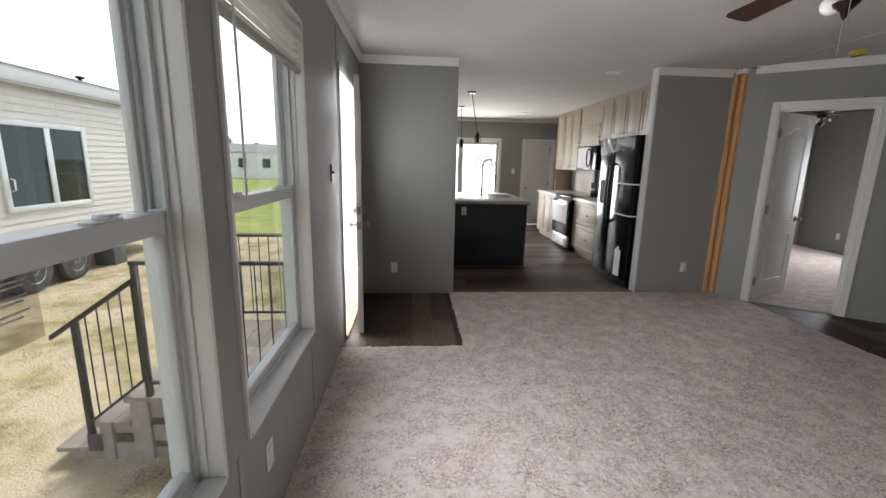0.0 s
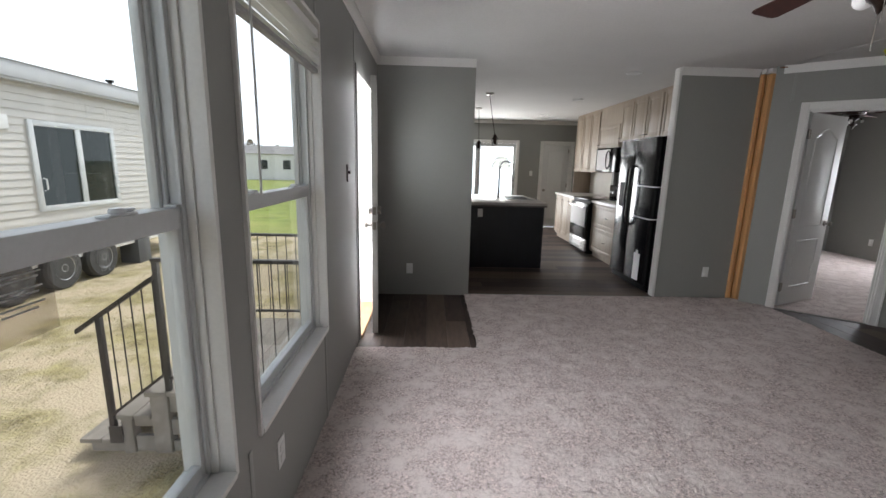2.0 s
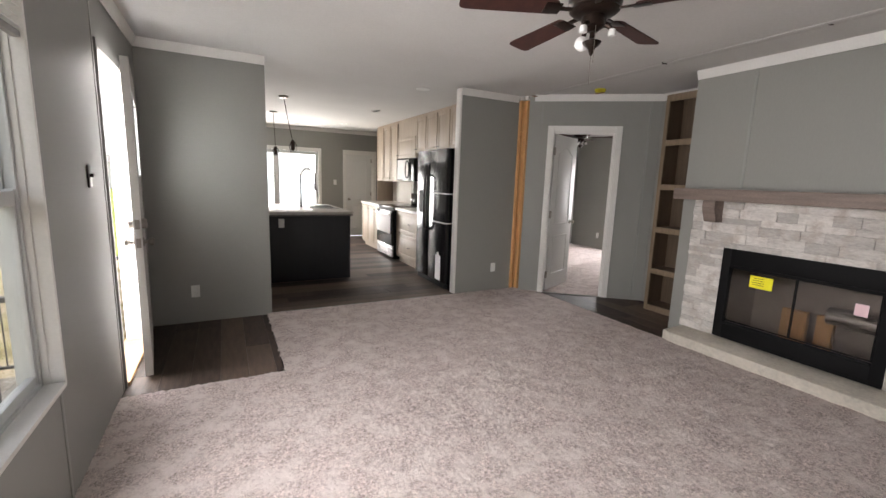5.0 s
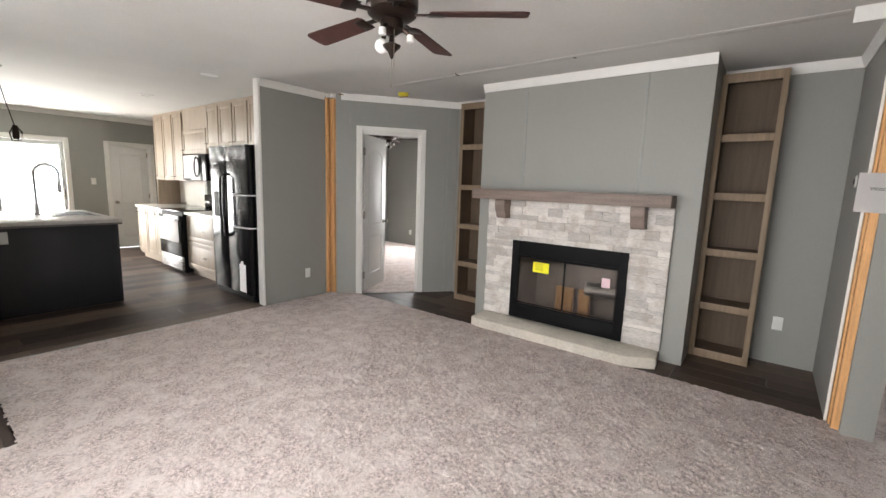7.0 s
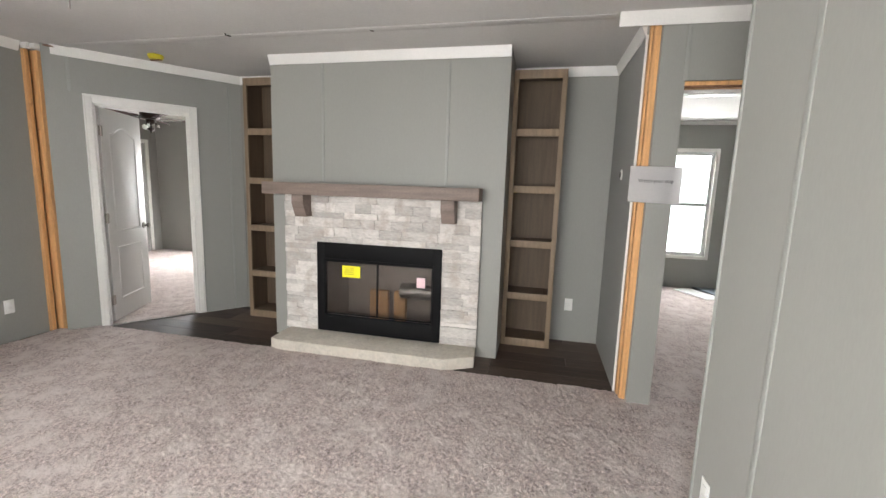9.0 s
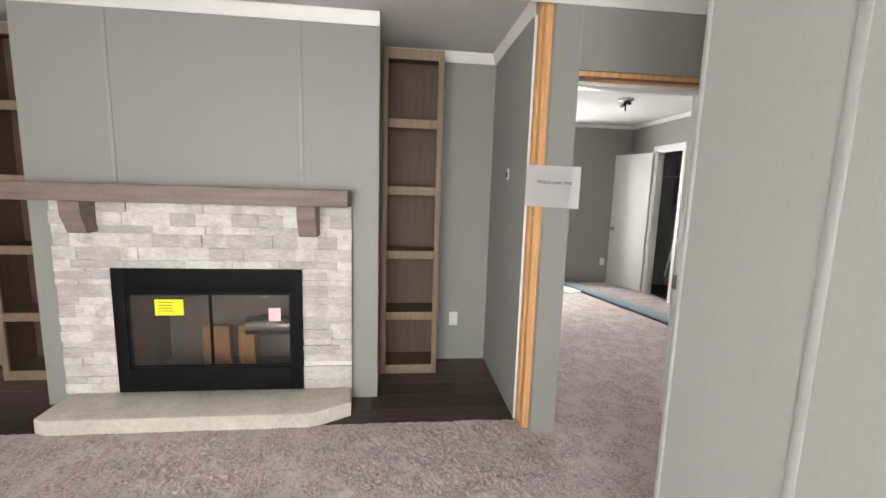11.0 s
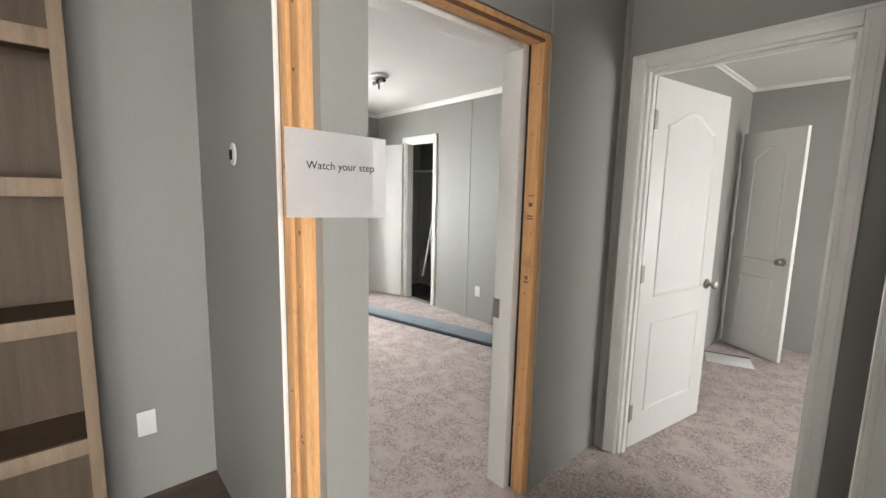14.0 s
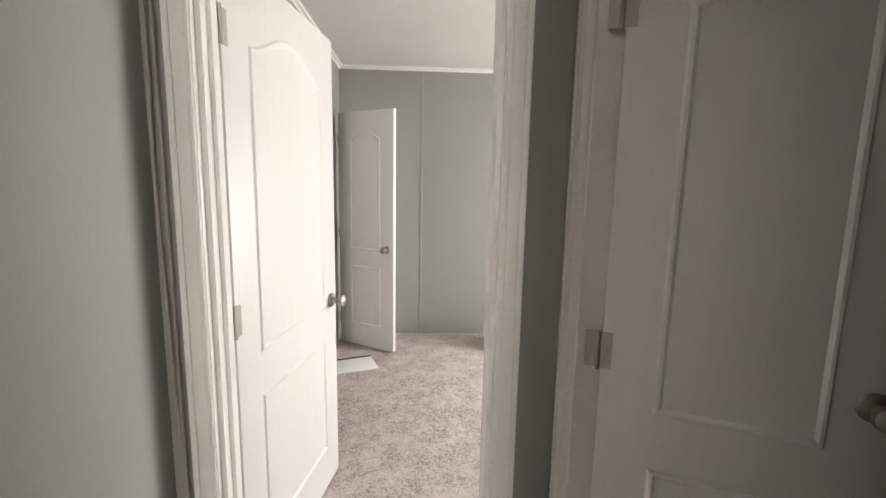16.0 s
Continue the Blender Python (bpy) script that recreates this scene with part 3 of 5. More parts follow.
def single_hung(name, y0, y1, z0, z1, label, blind=False):
    """A white vinyl single-hung window in the west wall, with its deep reveal."""
    w = thing(name, pose(WEST - 0.10, y0, z0), label, "window", kind="structure")
    h, b = z1 - z0, y1 - y0
    P = lambda n, bm, m=VINYL_FRAME, parent=w, lab="": part(n, bm, m, parent, lab)
    t = 0.014
    D = 0.045
    # reveal boards from the room's face to the frame
    P("reveal_side", boxes((D, 0.112, b - t, b + 0.004, -0.004, h), bevel=0.002), TRIM)
    P("reveal_side", boxes((D, 0.112, -0.004, t, -0.004, h), bevel=0.002), TRIM)
    P("reveal_head", boxes((D, 0.112, t, b - t, h - t, h + 0.004), bevel=0.002), TRIM)
    P("window_sill", boxes((D, 0.116, t, b - t, -0.006, t), bevel=0.003), TRIM)
    P("reveal_stop", boxes((D, D + 0.022, b - t - 0.008, b - t, t, h - t), bevel=0.002), TRIM)
    P("reveal_stop", boxes((D, D + 0.022, t, t + 0.008, t, h - t), bevel=0.002), TRIM)
    P("reveal_stop", boxes((D, D + 0.022, t + 0.008, b - t - 0.008, h - t - 0.008, h - t), bevel=0.002), TRIM)
    # fixed frame with its tracks
    f = 0.026
    P("frame_side", boxes((-0.030, 0.045, b - f, b, 0, h), (0.000, 0.009, b - f - 0.014, b - f, 0, h), (0.037, 0.045, b - f - 0.012, b - f, 0, h), bevel=0.002))
    P("frame_side", boxes((-0.030, 0.045, 0, f, 0, h), (0.000, 0.009, f, f + 0.014, 0, h), (0.037, 0.045, f, f + 0.012, 0, h), bevel=0.002))
    P("frame_head", boxes((-0.030, 0.045, f, b - f, h - f, h), bevel=0.002))
    P("frame_sill", boxes((-0.030, 0.045, f, b - f, 0, f), bevel=0.002))
    mid = 1.260 - z0
    # upper sash, outside
    s = 0.027
    up = P("upper_sash", boxes((-0.023, 0.000, f, f + s, mid - 0.02, h - f), (-0.023, 0.000, b - f - s, b - f, mid - 0.02, h - f), (-0.023, 0.000, f + s, b - f - s, h - f - s, h - f), (-0.023, 0.000, f + s, b - f - s, mid - 0.025, mid + 0.028), bevel=0.002))
    g = P("pane", boxes((-0.013, -0.009, f + s, b - f - s, mid + 0.028, h - f - s)), GLASS, up)
    g.visible_shadow = False
    lo = P("lower_sash", boxes((0.009, 0.037, f, f + s, f, mid + 0.03), (0.009, 0.037, b - f - s, b - f, f, mid + 0.03), (0.009, 0.037, f + s, b - f - s, f, f + s + 0.012), (0.009, 0.043, f + s, b - f - s, mid - 0.022, mid + 0.03), bevel=0.002))
    g = P("pane", boxes((0.020, 0.024, f + s, b - f - s, f + s + 0.012, mid - 0.022)), GLASS, lo)
    g.visible_shadow = False
    for k in (0.25, 0.75):
        lk = bmesh.new()
        yc = b * k
        box(lk, 0.013, 0.043, yc - 0.042, yc + 0.042, mid + 0.030, mid + 0.036, bevel=0.003)
        lathe([(0.015, mid + 0.036), (0.016, mid + 0.040), (0.013, mid + 0.046), (0.004, mid + 0.048)], (0.028, yc, 0), "z", 14, lk)
        box(lk, 0.020, 0.036, yc - 0.006, yc + 0.045, mid + 0.037, mid + 0.044, bevel=0.003)
        P("sash_lock", lk, VINYL_FRAME, lo)
    for yy in (f + 0.004, b - f - 0.03):
        P("tilt_latch", boxes((0.011, 0.041, yy, yy + 0.026, mid + 0.03, mid + 0.037), bevel=0.002), VINYL_FRAME, lo)
    return w


single_hung("window_1", 0.85, 1.780, 0.510, 2.065, "white vinyl single-hung window with a printed notice sticker")
single_hung("window_2", 1.953, 2.883, 0.510, 2.065, "white vinyl single-hung window with a raised mini blind")


def mini_blind(y0, y1):
    ob = thing("mini_blind", pose(WEST - 0.012, (y0 + y1) / 2, 1.828), "white aluminium mini blind pulled up under the window head", "blind")
    hw = (y1 - y0) / 2
    part("head_rail", boxes((-0.020, 0.020, -hw, hw, 0.160, 0.195), bevel=0.003), PLASTIC, ob)
    for i in range(4):
        z = 0.034 + i * 0.034
        bm = bmesh.new()
        for s in range(4):
            x0, x1 = -0.018 + s * 0.009, -0.009 + s * 0.009
            za, zb = z + 0.003 * math.sin(math.pi * s / 4), z + 0.003 * math.sin(math.pi * (s + 1) / 4)
            vs = [bm.verts.new(p) for p in ((x0, -hw, za), (x1, -hw, zb), (x1, hw, zb), (x0, hw, za))]
            bm.faces.new(vs)
        bmesh.ops.remove_doubles(bm, verts=bm.verts, dist=1e-5)
        bmesh.ops.solidify(bm, geom=bm.faces[:], thickness=0.0012)
        part("slat", bm, PLASTIC, ob)
    part("bottom_rail", boxes((-0.014, 0.014, -hw, hw, 0.0, 0.022), bevel=0.004), material("blind_rail_grey", (0.36, 0.36, 0.35), 0.5), ob)
    part("wand", tube([(0.022, -hw + 0.095, 0.15), (0.024, -hw + 0.096, -0.18), (0.022, -hw + 0.098, -0.53)], 0.004, 6), PLASTIC, ob, "clear plastic tilt wand")
    return ob


mini_blind(1.973, 2.863)
notice = thing("notice_sticker", pose(WEST - 0.0755, 1.325, 1.195), "translucent printed notice stuck on the window pane", "sticker")
part("sheet", boxes((0.0, 0.001, -0.062, 0.062, -0.075, 0.072)), glass("sticker_film", (0.82, 0.80, 0.78), 0.6, 0.05), notice).visible_shadow = False
FAINT = material("faded_print", (0.42, 0.42, 0.40), 0.8)
for yy, ln in ((0.048, 0.05), (0.030, 0.085), (0.022, 0.075), (0.006, 0.085), (-0.003, 0.07), (-0.020, 0.085), (-0.029, 0.06)):
    part("text_bar", boxes((0.001, 0.0014, -ln / 2, ln / 2, yy - 0.0016, yy + 0.0016)), FAINT, notice)

# entry door: opening frame and the leaf, swung in against the partition
entry = thing("door_12", pose(WEST, 3.92, 0, 0, 0, 90), "white cased entry doorway with daylight beyond", "door", kind="structure")
part("jamb", boxes((0, 0.02, 0.0, 0.14, 0, 2.08), bevel=0.002), TRIM, entry)
part("jamb", boxes((0.88, 0.90, 0.0, 0.14, 0, 2.08), bevel=0.002), TRIM, entry)
part("head_jamb", boxes((0.02, 0.88, 0.0, 0.14, 2.06, 2.08), bevel=0.002), TRIM, entry)
part("casing_board", boxes((-0.03, 0.0, -0.012, 0.002, 0, 2.11), bevel=0.003), WALL, entry)
part("casing_board", boxes((0.90, 0.95, -0.012, 0.002, 0, 2.11), bevel=0.003), TRIM, entry)
part("threshold", boxes((0.02, 0.88, -0.02, 0.15, -0.006, 0.022), bevel=0.004), material("threshold_oak", (0.40, 0.24, 0.12), 0.5, vary=0.2), entry)
leaf = thing("door_13", pose(WEST + 0.018, 4.812, 0.02, 0, 0, -83.0), "white steel entry door opened inwards, with lever and deadbolt", "door", kind="structure")
part("leaf", boxes((0.0, 0.13, -0.022, 0.022, 0.0, 2.03), (0.69, 0.82, -0.022, 0.022, 0.0, 2.03), (0.13, 0.69, -0.022, 0.022, 0.0, 1.30), (0.13, 0.69, -0.022, 0.022, 1.84, 2.03)), DOOR, leaf)
part("lite_frame", boxes((0.125, 0.155, -0.027, 0.027, 1.295, 1.845), (0.665, 0.695, -0.027, 0.027, 1.295, 1.845), (0.155, 0.665, -0.027, 0.027, 1.295, 1.325), (0.155, 0.665, -0.027, 0.027, 1.815, 1.845), bevel=0.003), VINYL_FRAME, leaf, "white frame of the small door window")
part("lite_pane", boxes((0.155, 0.665, -0.004, 0.004, 1.325, 1.815)), GLASS, leaf, "clear glass lite in the door").visible_shadow = False
part("deadbolt", lathe([(0.030, -0.050), (0.032, -0.045), (0.032, -0.022), (0.032, 0.022), (0.032, 0.045), (0.026, 0.052)], (0.76, 0, 1.02), "y", 16), NICKEL, leaf, "satin nickel deadbolt")
part("knob", lathe([(0.02, -0.085), (0.028, -0.075), (0.026, -0.058), (0.012, -0.048), (0.012, -0.030), (0.032, -0.026), (0.032, 0.026), (0.012, 0.030), (0.012, 0.048), (0.026, 0.058), (0.028, 0.075), (0.02, 0.085)], (0.76, 0, 0.90), "y", 16), NICKEL, leaf, "satin nickel round knob")
part("latch_plate", boxes((0.817, 0.822, -0.013, 0.013, 0.87, 0.93)), NICKEL, leaf)
part("latch_plate", boxes((0.817, 0.822, -0.013, 0.013, 0.99, 1.05)), NICKEL, leaf)
storm = thing("storm_door_handle", pose(WEST - 0.08, 4.72, 0.80), "white storm door pull handle in the entry opening", "handle")
part("grip", tube([(0.03, 0, 0.14), (0.075, 0, 0.14), (0.075, 0, -0.12), (0.03, 0, -0.12)], 0.007, 8), PLASTIC, storm)
part("back_plate", boxes((-0.01, 0.03, -0.02, 0.02, -0.17, 0.19), bevel=0.004), PLASTIC, storm)
switch = plate("light_switch", pose(WEST, 3.55, 1.34, 0, 0, 90), "switch", "dark bronze toggle switch plate beside the entry door")
for c in switch.children:
    c.data.materials[0] = BRONZE

# ---- patio door in the kitchen's far wall ----
patio = thing("window_3", pose(0.83, 10.60, 0), "white vinyl sliding patio door, blown out by daylight", "window", kind="structure")
for a, b in ((-0.07, 0.0), (1.76, 1.83)):
    part("casing_board", boxes((a, b, -0.016, 0.002, 0, 2.01), bevel=0.003), TRIM, patio)
part("casing_head", boxes((0.0, 1.76, -0.016, 0.002, 1.93, 2.01), bevel=0.003), TRIM, patio)
for a in (0.0, 0.88):
    sash = part("sliding_panel", boxes((a, a + 0.06, 0.03, 0.08, 0.02, 1.93), (a + 0.82, a + 0.88, 0.03, 0.08, 0.02, 1.93), (a + 0.06, a + 0.82, 0.03, 0.08, 0.02, 0.12), (a + 0.06, a + 0.82, 0.03, 0.08, 1.86, 1.93), bevel=0.003), VINYL_FRAME, patio)
    pane = part("pane", boxes((a + 0.06, a + 0.82, 0.05, 0.056, 0.12, 1.86)), GLASS, sash)
    pane.visible_shadow = False
part("pull_handle", tube([(1.72, 0.02, 0.92), (1.72, -0.03, 0.94), (1.72, -0.03, 1.10), (1.72, 0.02, 1.12)], 0.009, 8), BRONZE, patio, "bronze pull handle")

# windows of the rooms beyond
def plain_window(name, x, y0, y1, z0, z1, label, d=1):
    w = thing(name, pose(x, y0, z0), label, "window", kind="structure")
    b, h = y1 - y0, z1 - z0
    part("casing", boxes((-0.012 * d, 0.002 * d, -0.05, 0.0, -0.05, h + 0.05), (-0.012 * d, 0.002 * d, b, b + 0.05, -0.05, h + 0.05), (-0.012 * d, 0.002 * d, 0, b, h, h + 0.05), (-0.012 * d, 0.002 * d, 0, b, -0.05, 0), bevel=0.003), TRIM, w)
    part("window_frame", boxes((0.03 * d, 0.09 * d, 0, 0.05, 0, h), (0.03 * d, 0.09 * d, b - 0.05, b, 0, h), (0.03 * d, 0.09 * d, 0.05, b - 0.05, 0, 0.05), (0.03 * d, 0.09 * d, 0.05, b - 0.05, h - 0.05, h), (0.03 * d, 0.07 * d, 0.05, b - 0.05, h / 2 - 0.025, h / 2 + 0.025)), VINYL_FRAME, w)
    part("pane", boxes((0.055 * d, 0.060 * d, 0.05, b - 0.05, 0.05, h - 0.05)), GLASS, w).visible_shadow = False
    return w


plain_window("window_4", 8.15, -1.45, -0.60, 0.50, 2.02, "white single-hung window of the side bedroom")
plain_window("window_5", 0.60, -3.50, -2.10, 0.60, 2.00, "white window of the back bedroom", -1)
plain_window("window_6", 8.05, 5.75, 7.10, 0.60, 2.00, "white window of the main bedroom")

# ---- unfinished studs and trims at the joint of the two halves ----


def stud(parent, x0, x1, y0, y1, z0, z1, knots=()):
    s = part("stud", boxes((x0, x1, y0, y1, z0, z1), bevel=0.003), PINE, parent, world_space=True)
    return s


post = thing("stud_post_south", pose(4.20, 0.37, 0), "pair of raw pine studs uncovered at the wall end", "stud post")
stud(post, 4.167, 4.222, 0.292, 0.372, 0.0, 2.45)
stud(post, 4.229, 4.280, 0.296, 0.380, 0.0, 2.45)
part("edge_trim", boxes((4.2805, 4.2865, 0.381, 0.396, 0, 2.38), bevel=0.002), TRIM, post, world_space=True)
# added dark strip between the studs, painting the shade of their gap
part("shade_strip", boxes((4.222, 4.229, 0.30, 0.36, 0.0, 2.44)), GAP_SHADE, post, world_space=True)
rk = random.Random(5)
for i in range(16):
    z, x = rk.uniform(0.1, 2.3), rk.choice((4.195, 4.254)) + rk.uniform(-0.012, 0.012)
    y = 0.3722 if x < 4.225 else 0.3802
    part("knot", lathe([(rk.uniform(0.005, 0.011), y - 0.001), (0.003, y + 0.0006)], (x, 0, z), "y", 10), KNOT, post, world_space=True)

post = thing("stud_post_north", pose(4.05, 5.18, 0), "pair of raw pine studs uncovered beside the bedroom wall", "stud post")
stud(post, 4.022, 4.058, 5.165, 5.245, 0.0, 2.40)
stud(post, 4.078, 4.120, 5.110, 5.195, 0.0, 2.40)
# added dark strip as the shade between these two studs
part("shade_strip", boxes((4.058, 4.078, 5.205, 5.24, 0.0, 2.40)), GAP_SHADE, post, world_space=True)
torn = bmesh.new()
rt = random.Random(8)
for i in range(5):
    x = 4.000 + 0.028 * i
    box(torn, x, x + rt.uniform(0.02, 0.045), 5.05 + rt.uniform(0, 0.05), 5.16, 2.395 + rt.uniform(0, 0.03), 2.4435 - 0.001 * i, bevel=0.006)
part("end_cap", torn, TRIM, post, "torn white crown end", world_space=True)
part("torn_flap", boxes((4.05, 4.20, 4.96, 5.00, 2.425, 2.433), bevel=0.003), KNOT, post, "torn brown ceiling strip", world_space=True)

rough = thing("rough_door_frame", pose(4.16, -0.62, 0), "raw pine rough frame round the unfinished bedroom doorway", "door frame")
stud(rough, 4.126, 4.192, -0.684, -0.640, 0.0, 2.06)
stud(rough, 4.126, 4.192, -0.640, 0.19, 2.022, 2.058)
part("bark_edge", boxes((4.120, 4.134, -0.640, 0.19, 2.019, 2.032), bevel=0.004), KNOT, rough, "dark waney bark edge", world_space=True)
# added dark strips as the shade between rough frame and white jamb
part("shade_strip", boxes((4.192, 4.214, -0.68, -0.645, 0.0, 2.06), (4.192, 4.214, -0.645, 0.19, 2.04, 2.06)), GAP_SHADE, rough, world_space=True)
part("grade_stamp", boxes((4.140, 4.170, -0.641, -0.6392, 1.40, 1.404), (4.146, 4.164, -0.641, -0.6392, 1.355, 1.372), (4.140, 4.172, -0.641, -0.6392, 1.30, 1.306), (4.142, 4.168, -0.641, -0.6392, 1.312, 1.318), (4.148, 4.172, -0.641, -0.6392, 1.02, 1.026), (4.152, 4.168, -0.641, -0.6392, 1.034, 1.05)), KNOT, rough, "smudged brown grade stamp", world_space=True)
for z in (0.35, 0.62, 0.97, 1.24, 1.66, 1.86):
    part("nail", lathe([(0.004, -0.641), (0.003, -0.6388)], (4.158 + 0.012 * math.sin(z * 9), 0, z), "y", 8), KNOT, rough, world_space=True)
jamb = thing("door_14", pose(4.265, -0.63, 0), "white door jamb with a strike hinge in the unfinished doorway", "door", kind="structure")
part("jamb", boxes((4.206, 4.312, -0.650, -0.605, 0.0, 2.03), bevel=0.002), TRIM, jamb, world_space=True)
part("jamb", boxes((4.206, 4.312, 0.185, 0.212, 0.0, 2.03), bevel=0.002), TRIM, jamb, world_space=True)
part("head_jamb", boxes((4.206, 4.312, -0.605, 0.185, 2.005, 2.035), bevel=0.002), TRIM, jamb, world_space=True)
part("hinge", boxes((4.276, 4.3115, -0.606, -0.601, 0.835, 0.925)), NICKEL, jamb, "satin nickel hinge leaf", world_space=True)
structure("trim_hall_corner", boxes((2.992, 3.0085, 0.296, 0.3165, 0.0, 2.45), bevel=0.004), BATTEN, "white outside corner trim at the hall opening", "trim")
WIRE = material("grey_cable_sheath", (0.30, 0.27, 0.24), 0.5, vary=0.08, bump=0.0)
for dx, sway in ((0.0, 0.0), (0.014, 0.010)):
    solo("loose_cable", tube([(4.100 - dx, -1.286, 2.40), (4.100 - dx, -1.288, 1.9), (4.106 - dx - sway, -1.287, 1.4), (4.096 - dx, -1.286, 0.9), (4.084 - dx + sway, -1.287, 0.6), (4.090 - dx, -1.286, 0.3), (4.086 - dx, -1.285, 0.01)], 0.0045, 8), WIRE, "thin grey loose cable hanging down the hall corner", "cable")

sign = thing("paper_sign", pose(4.085, 0.333, 1.448), "white paper sign reading Watch your step, taped to the studs", "sign")
sheet = bmesh.new()
gx = 10
rows = []
for i in range(gx + 1):
    yy = 0.122 - 0.297 * i / gx
    xx = -0.020 + 0.045 * (i / gx) ** 1.5 * 0.3 - 0.006 * math.sin(3.1 * i / gx)
    rows.append([sheet.verts.new((xx, yy, z - 0.010 * i / gx * (1 if z < 0 else 0.2))) for z in (-0.108, 0.0, 0.108)])
for a, b in zip(rows, rows[1:]):
    for j in range(2):
        sheet.faces.new((a[j], b[j], b[j + 1], a[j + 1]))
bmesh.ops.solidify(sheet, geom=sheet.faces[:], thickness=0.001)
part("sheet", sheet, PAPER, sign)
font = bpy.data.curves.new("lettering", "FONT")
font.body, font.size, font.align_x, font.align_y, font.extrude = "Watch your step", 0.0285, "CENTER", "CENTER", 0.0003
txt = new("lettering_source", font)
bpy.context.view_layer.update()
tm = bpy.data.meshes.new_from_object(txt.evaluated_get(bpy.context.evaluated_depsgraph_get()))
bpy.data.objects.remove(txt)
tm.materials.clear()
tm.materials.append(INK)
lettering = new("lettering", tm)
lettering.parent = sign
lettering.matrix_local = pose(-0.0265, -0.026, 0.020, 90, 0, -90)

# ---- fireplace ----
fire = thing("fireplace", pose(4.56, 2.285, 0.0), "white ledger-stone fireplace with a black metal firebox", "fireplace")
FP = lambda n, bm, m, parent=fire, lab="": part(n, bm, m, parent, lab, world_space=True)
bx0, bx1, bz0, bz1 = 1.728, 2.842, 0.098, 0.888
FP("stone_backing", boxes((4.585, 4.609, 1.43, bx0, 0.06, 1.285), (4.585, 4.609, bx1, 3.155, 0.06, 1.285), (4.585, 4.609, bx0, bx1, bz1, 1.285)), material("mortar_grey", (0.50, 0.48, 0.45), 0.9))
r = random.Random(11)
z = 0.088
while z < 1.28:
    h = min(r.choice((0.032, 0.040, 0.050, 0.065, 0.080, 0.045)), 1.288 - z)
    if 1.288 - z - h < 0.03:
        h = 1.288 - z
    spans = [(1.420, 3.160)] if z >= bz1 - 0.02 else [(1.420, bx0 + 0.01), (bx1 - 0.01, 3.160)]
    if z < bz1 - 0.02 < z + h:
        h = bz1 - 0.015 - z
        h = max(h, 0.02)
    for a, b in spans:
        y = a
        while y < b - 0.001:
            ln = r.choice((r.uniform(0.07, 0.16), r.uniform(0.14, 0.32)))
            if b - y - ln < 0.09:
                ln = b - y
            x = 4.574 - r.choice((0.0, 0.003, 0.006, 0.010, 0.014)) - r.uniform(0.0, 0.003)
            FP("stone", boxes((x, 4.59, y, y + ln, z, z + h), bevel=0.003), STONE)
            y += ln
    z += h
hearth = prism([(4.245, 1.62), (4.242, 2.35), (4.240, 3.06), (4.275, 3.125), (4.50, 3.135), (4.608, 3.13), (4.608, 1.43), (4.50, 1.415), (4.37, 1.405)], 0.0, 0.092, bevel=0.016)
FP("hearth_slab", hearth, HEARTH, fire, "cream stone hearth slab with clipped corners")
# firebox
FP("firebox_frame", boxes((4.545, 4.600, bx0, 1.800, bz0, bz1), (4.545, 4.600, 2.770, bx1, bz0, bz1), (4.545, 4.600, 1.800, 2.770, 0.745, bz1), (4.545, 4.600, 1.800, 2.770, bz0, 0.235), bevel=0.0008), BLACK)
FP("louvre", boxes((4.535, 4.548, 1.80, 2.77, 0.732, 0.750), bevel=0.003), BLACK)
FP("lower_rail", boxes((4.530, 4.550, 1.80, 2.77, 0.232, 0.256), bevel=0.005), BLACK)
FP("firebox_back", boxes((5.05, 5.07, 1.77, 2.80, 0.10, 0.88), (4.62, 5.05, 1.765, 1.785, 0.10, 0.88), (4.62, 5.05, 2.785, 2.805, 0.10, 0.88), (4.62, 5.05, 1.785, 2.785, 0.10, 0.12), (4.62, 5.05, 1.785, 2.785, 0.84, 0.86)), REFRACT, fire, "dim brick-coloured firebox lining")
for a, b in ((1.805, 2.283), (2.287, 2.765)):
    d = FP("glass_door", boxes((4.552, 4.566, a, a + 0.006, 0.256, 0.732), (4.552, 4.566, b - 0.006, b, 0.256, 0.732), (4.552, 4.566, a + 0.006, b - 0.006, 0.256, 0.266), (4.552, 4.566, a + 0.006, b - 0.006, 0.722, 0.732), bevel=0.002), BLACK)
    g = FP("pane", boxes((4.557, 4.561, a + 0.006, b - 0.006, 0.266, 0.722)), FIRE_GLASS, d)
    g.visible_shadow = False
FP("flue_pipe", lathe([(0.068, 1.84), (0.068, 2.00), (0.074, 2.00), (0.074, 2.03), (0.068, 2.03), (0.068, 2.12)], (4.72, 0, 0.475), "y", 20), STEEL, fire, "loose shiny flue pipe inside the firebox")
FP("log", boxes((4.86, 4.91, 2.30, 2.48, 0.12, 0.42), bevel=0.008), PINE, fire, "raw timber block inside the firebox")
FP("log", boxes((4.80, 4.85, 2.11, 2.22, 0.12, 0.44), bevel=0.008), PINE, fire, "raw timber block inside the firebox")
FP("warning_tag", boxes((4.548, 4.551, 2.44, 2.605, 0.595, 0.695)), YELLOW, fire, "yellow warning tag on the glass")
for i in range(4):
    FP("text_bar", boxes((4.5472, 4.548, 2.50, 2.585, 0.675 - i * 0.018, 0.679 - i * 0.018)), INK)
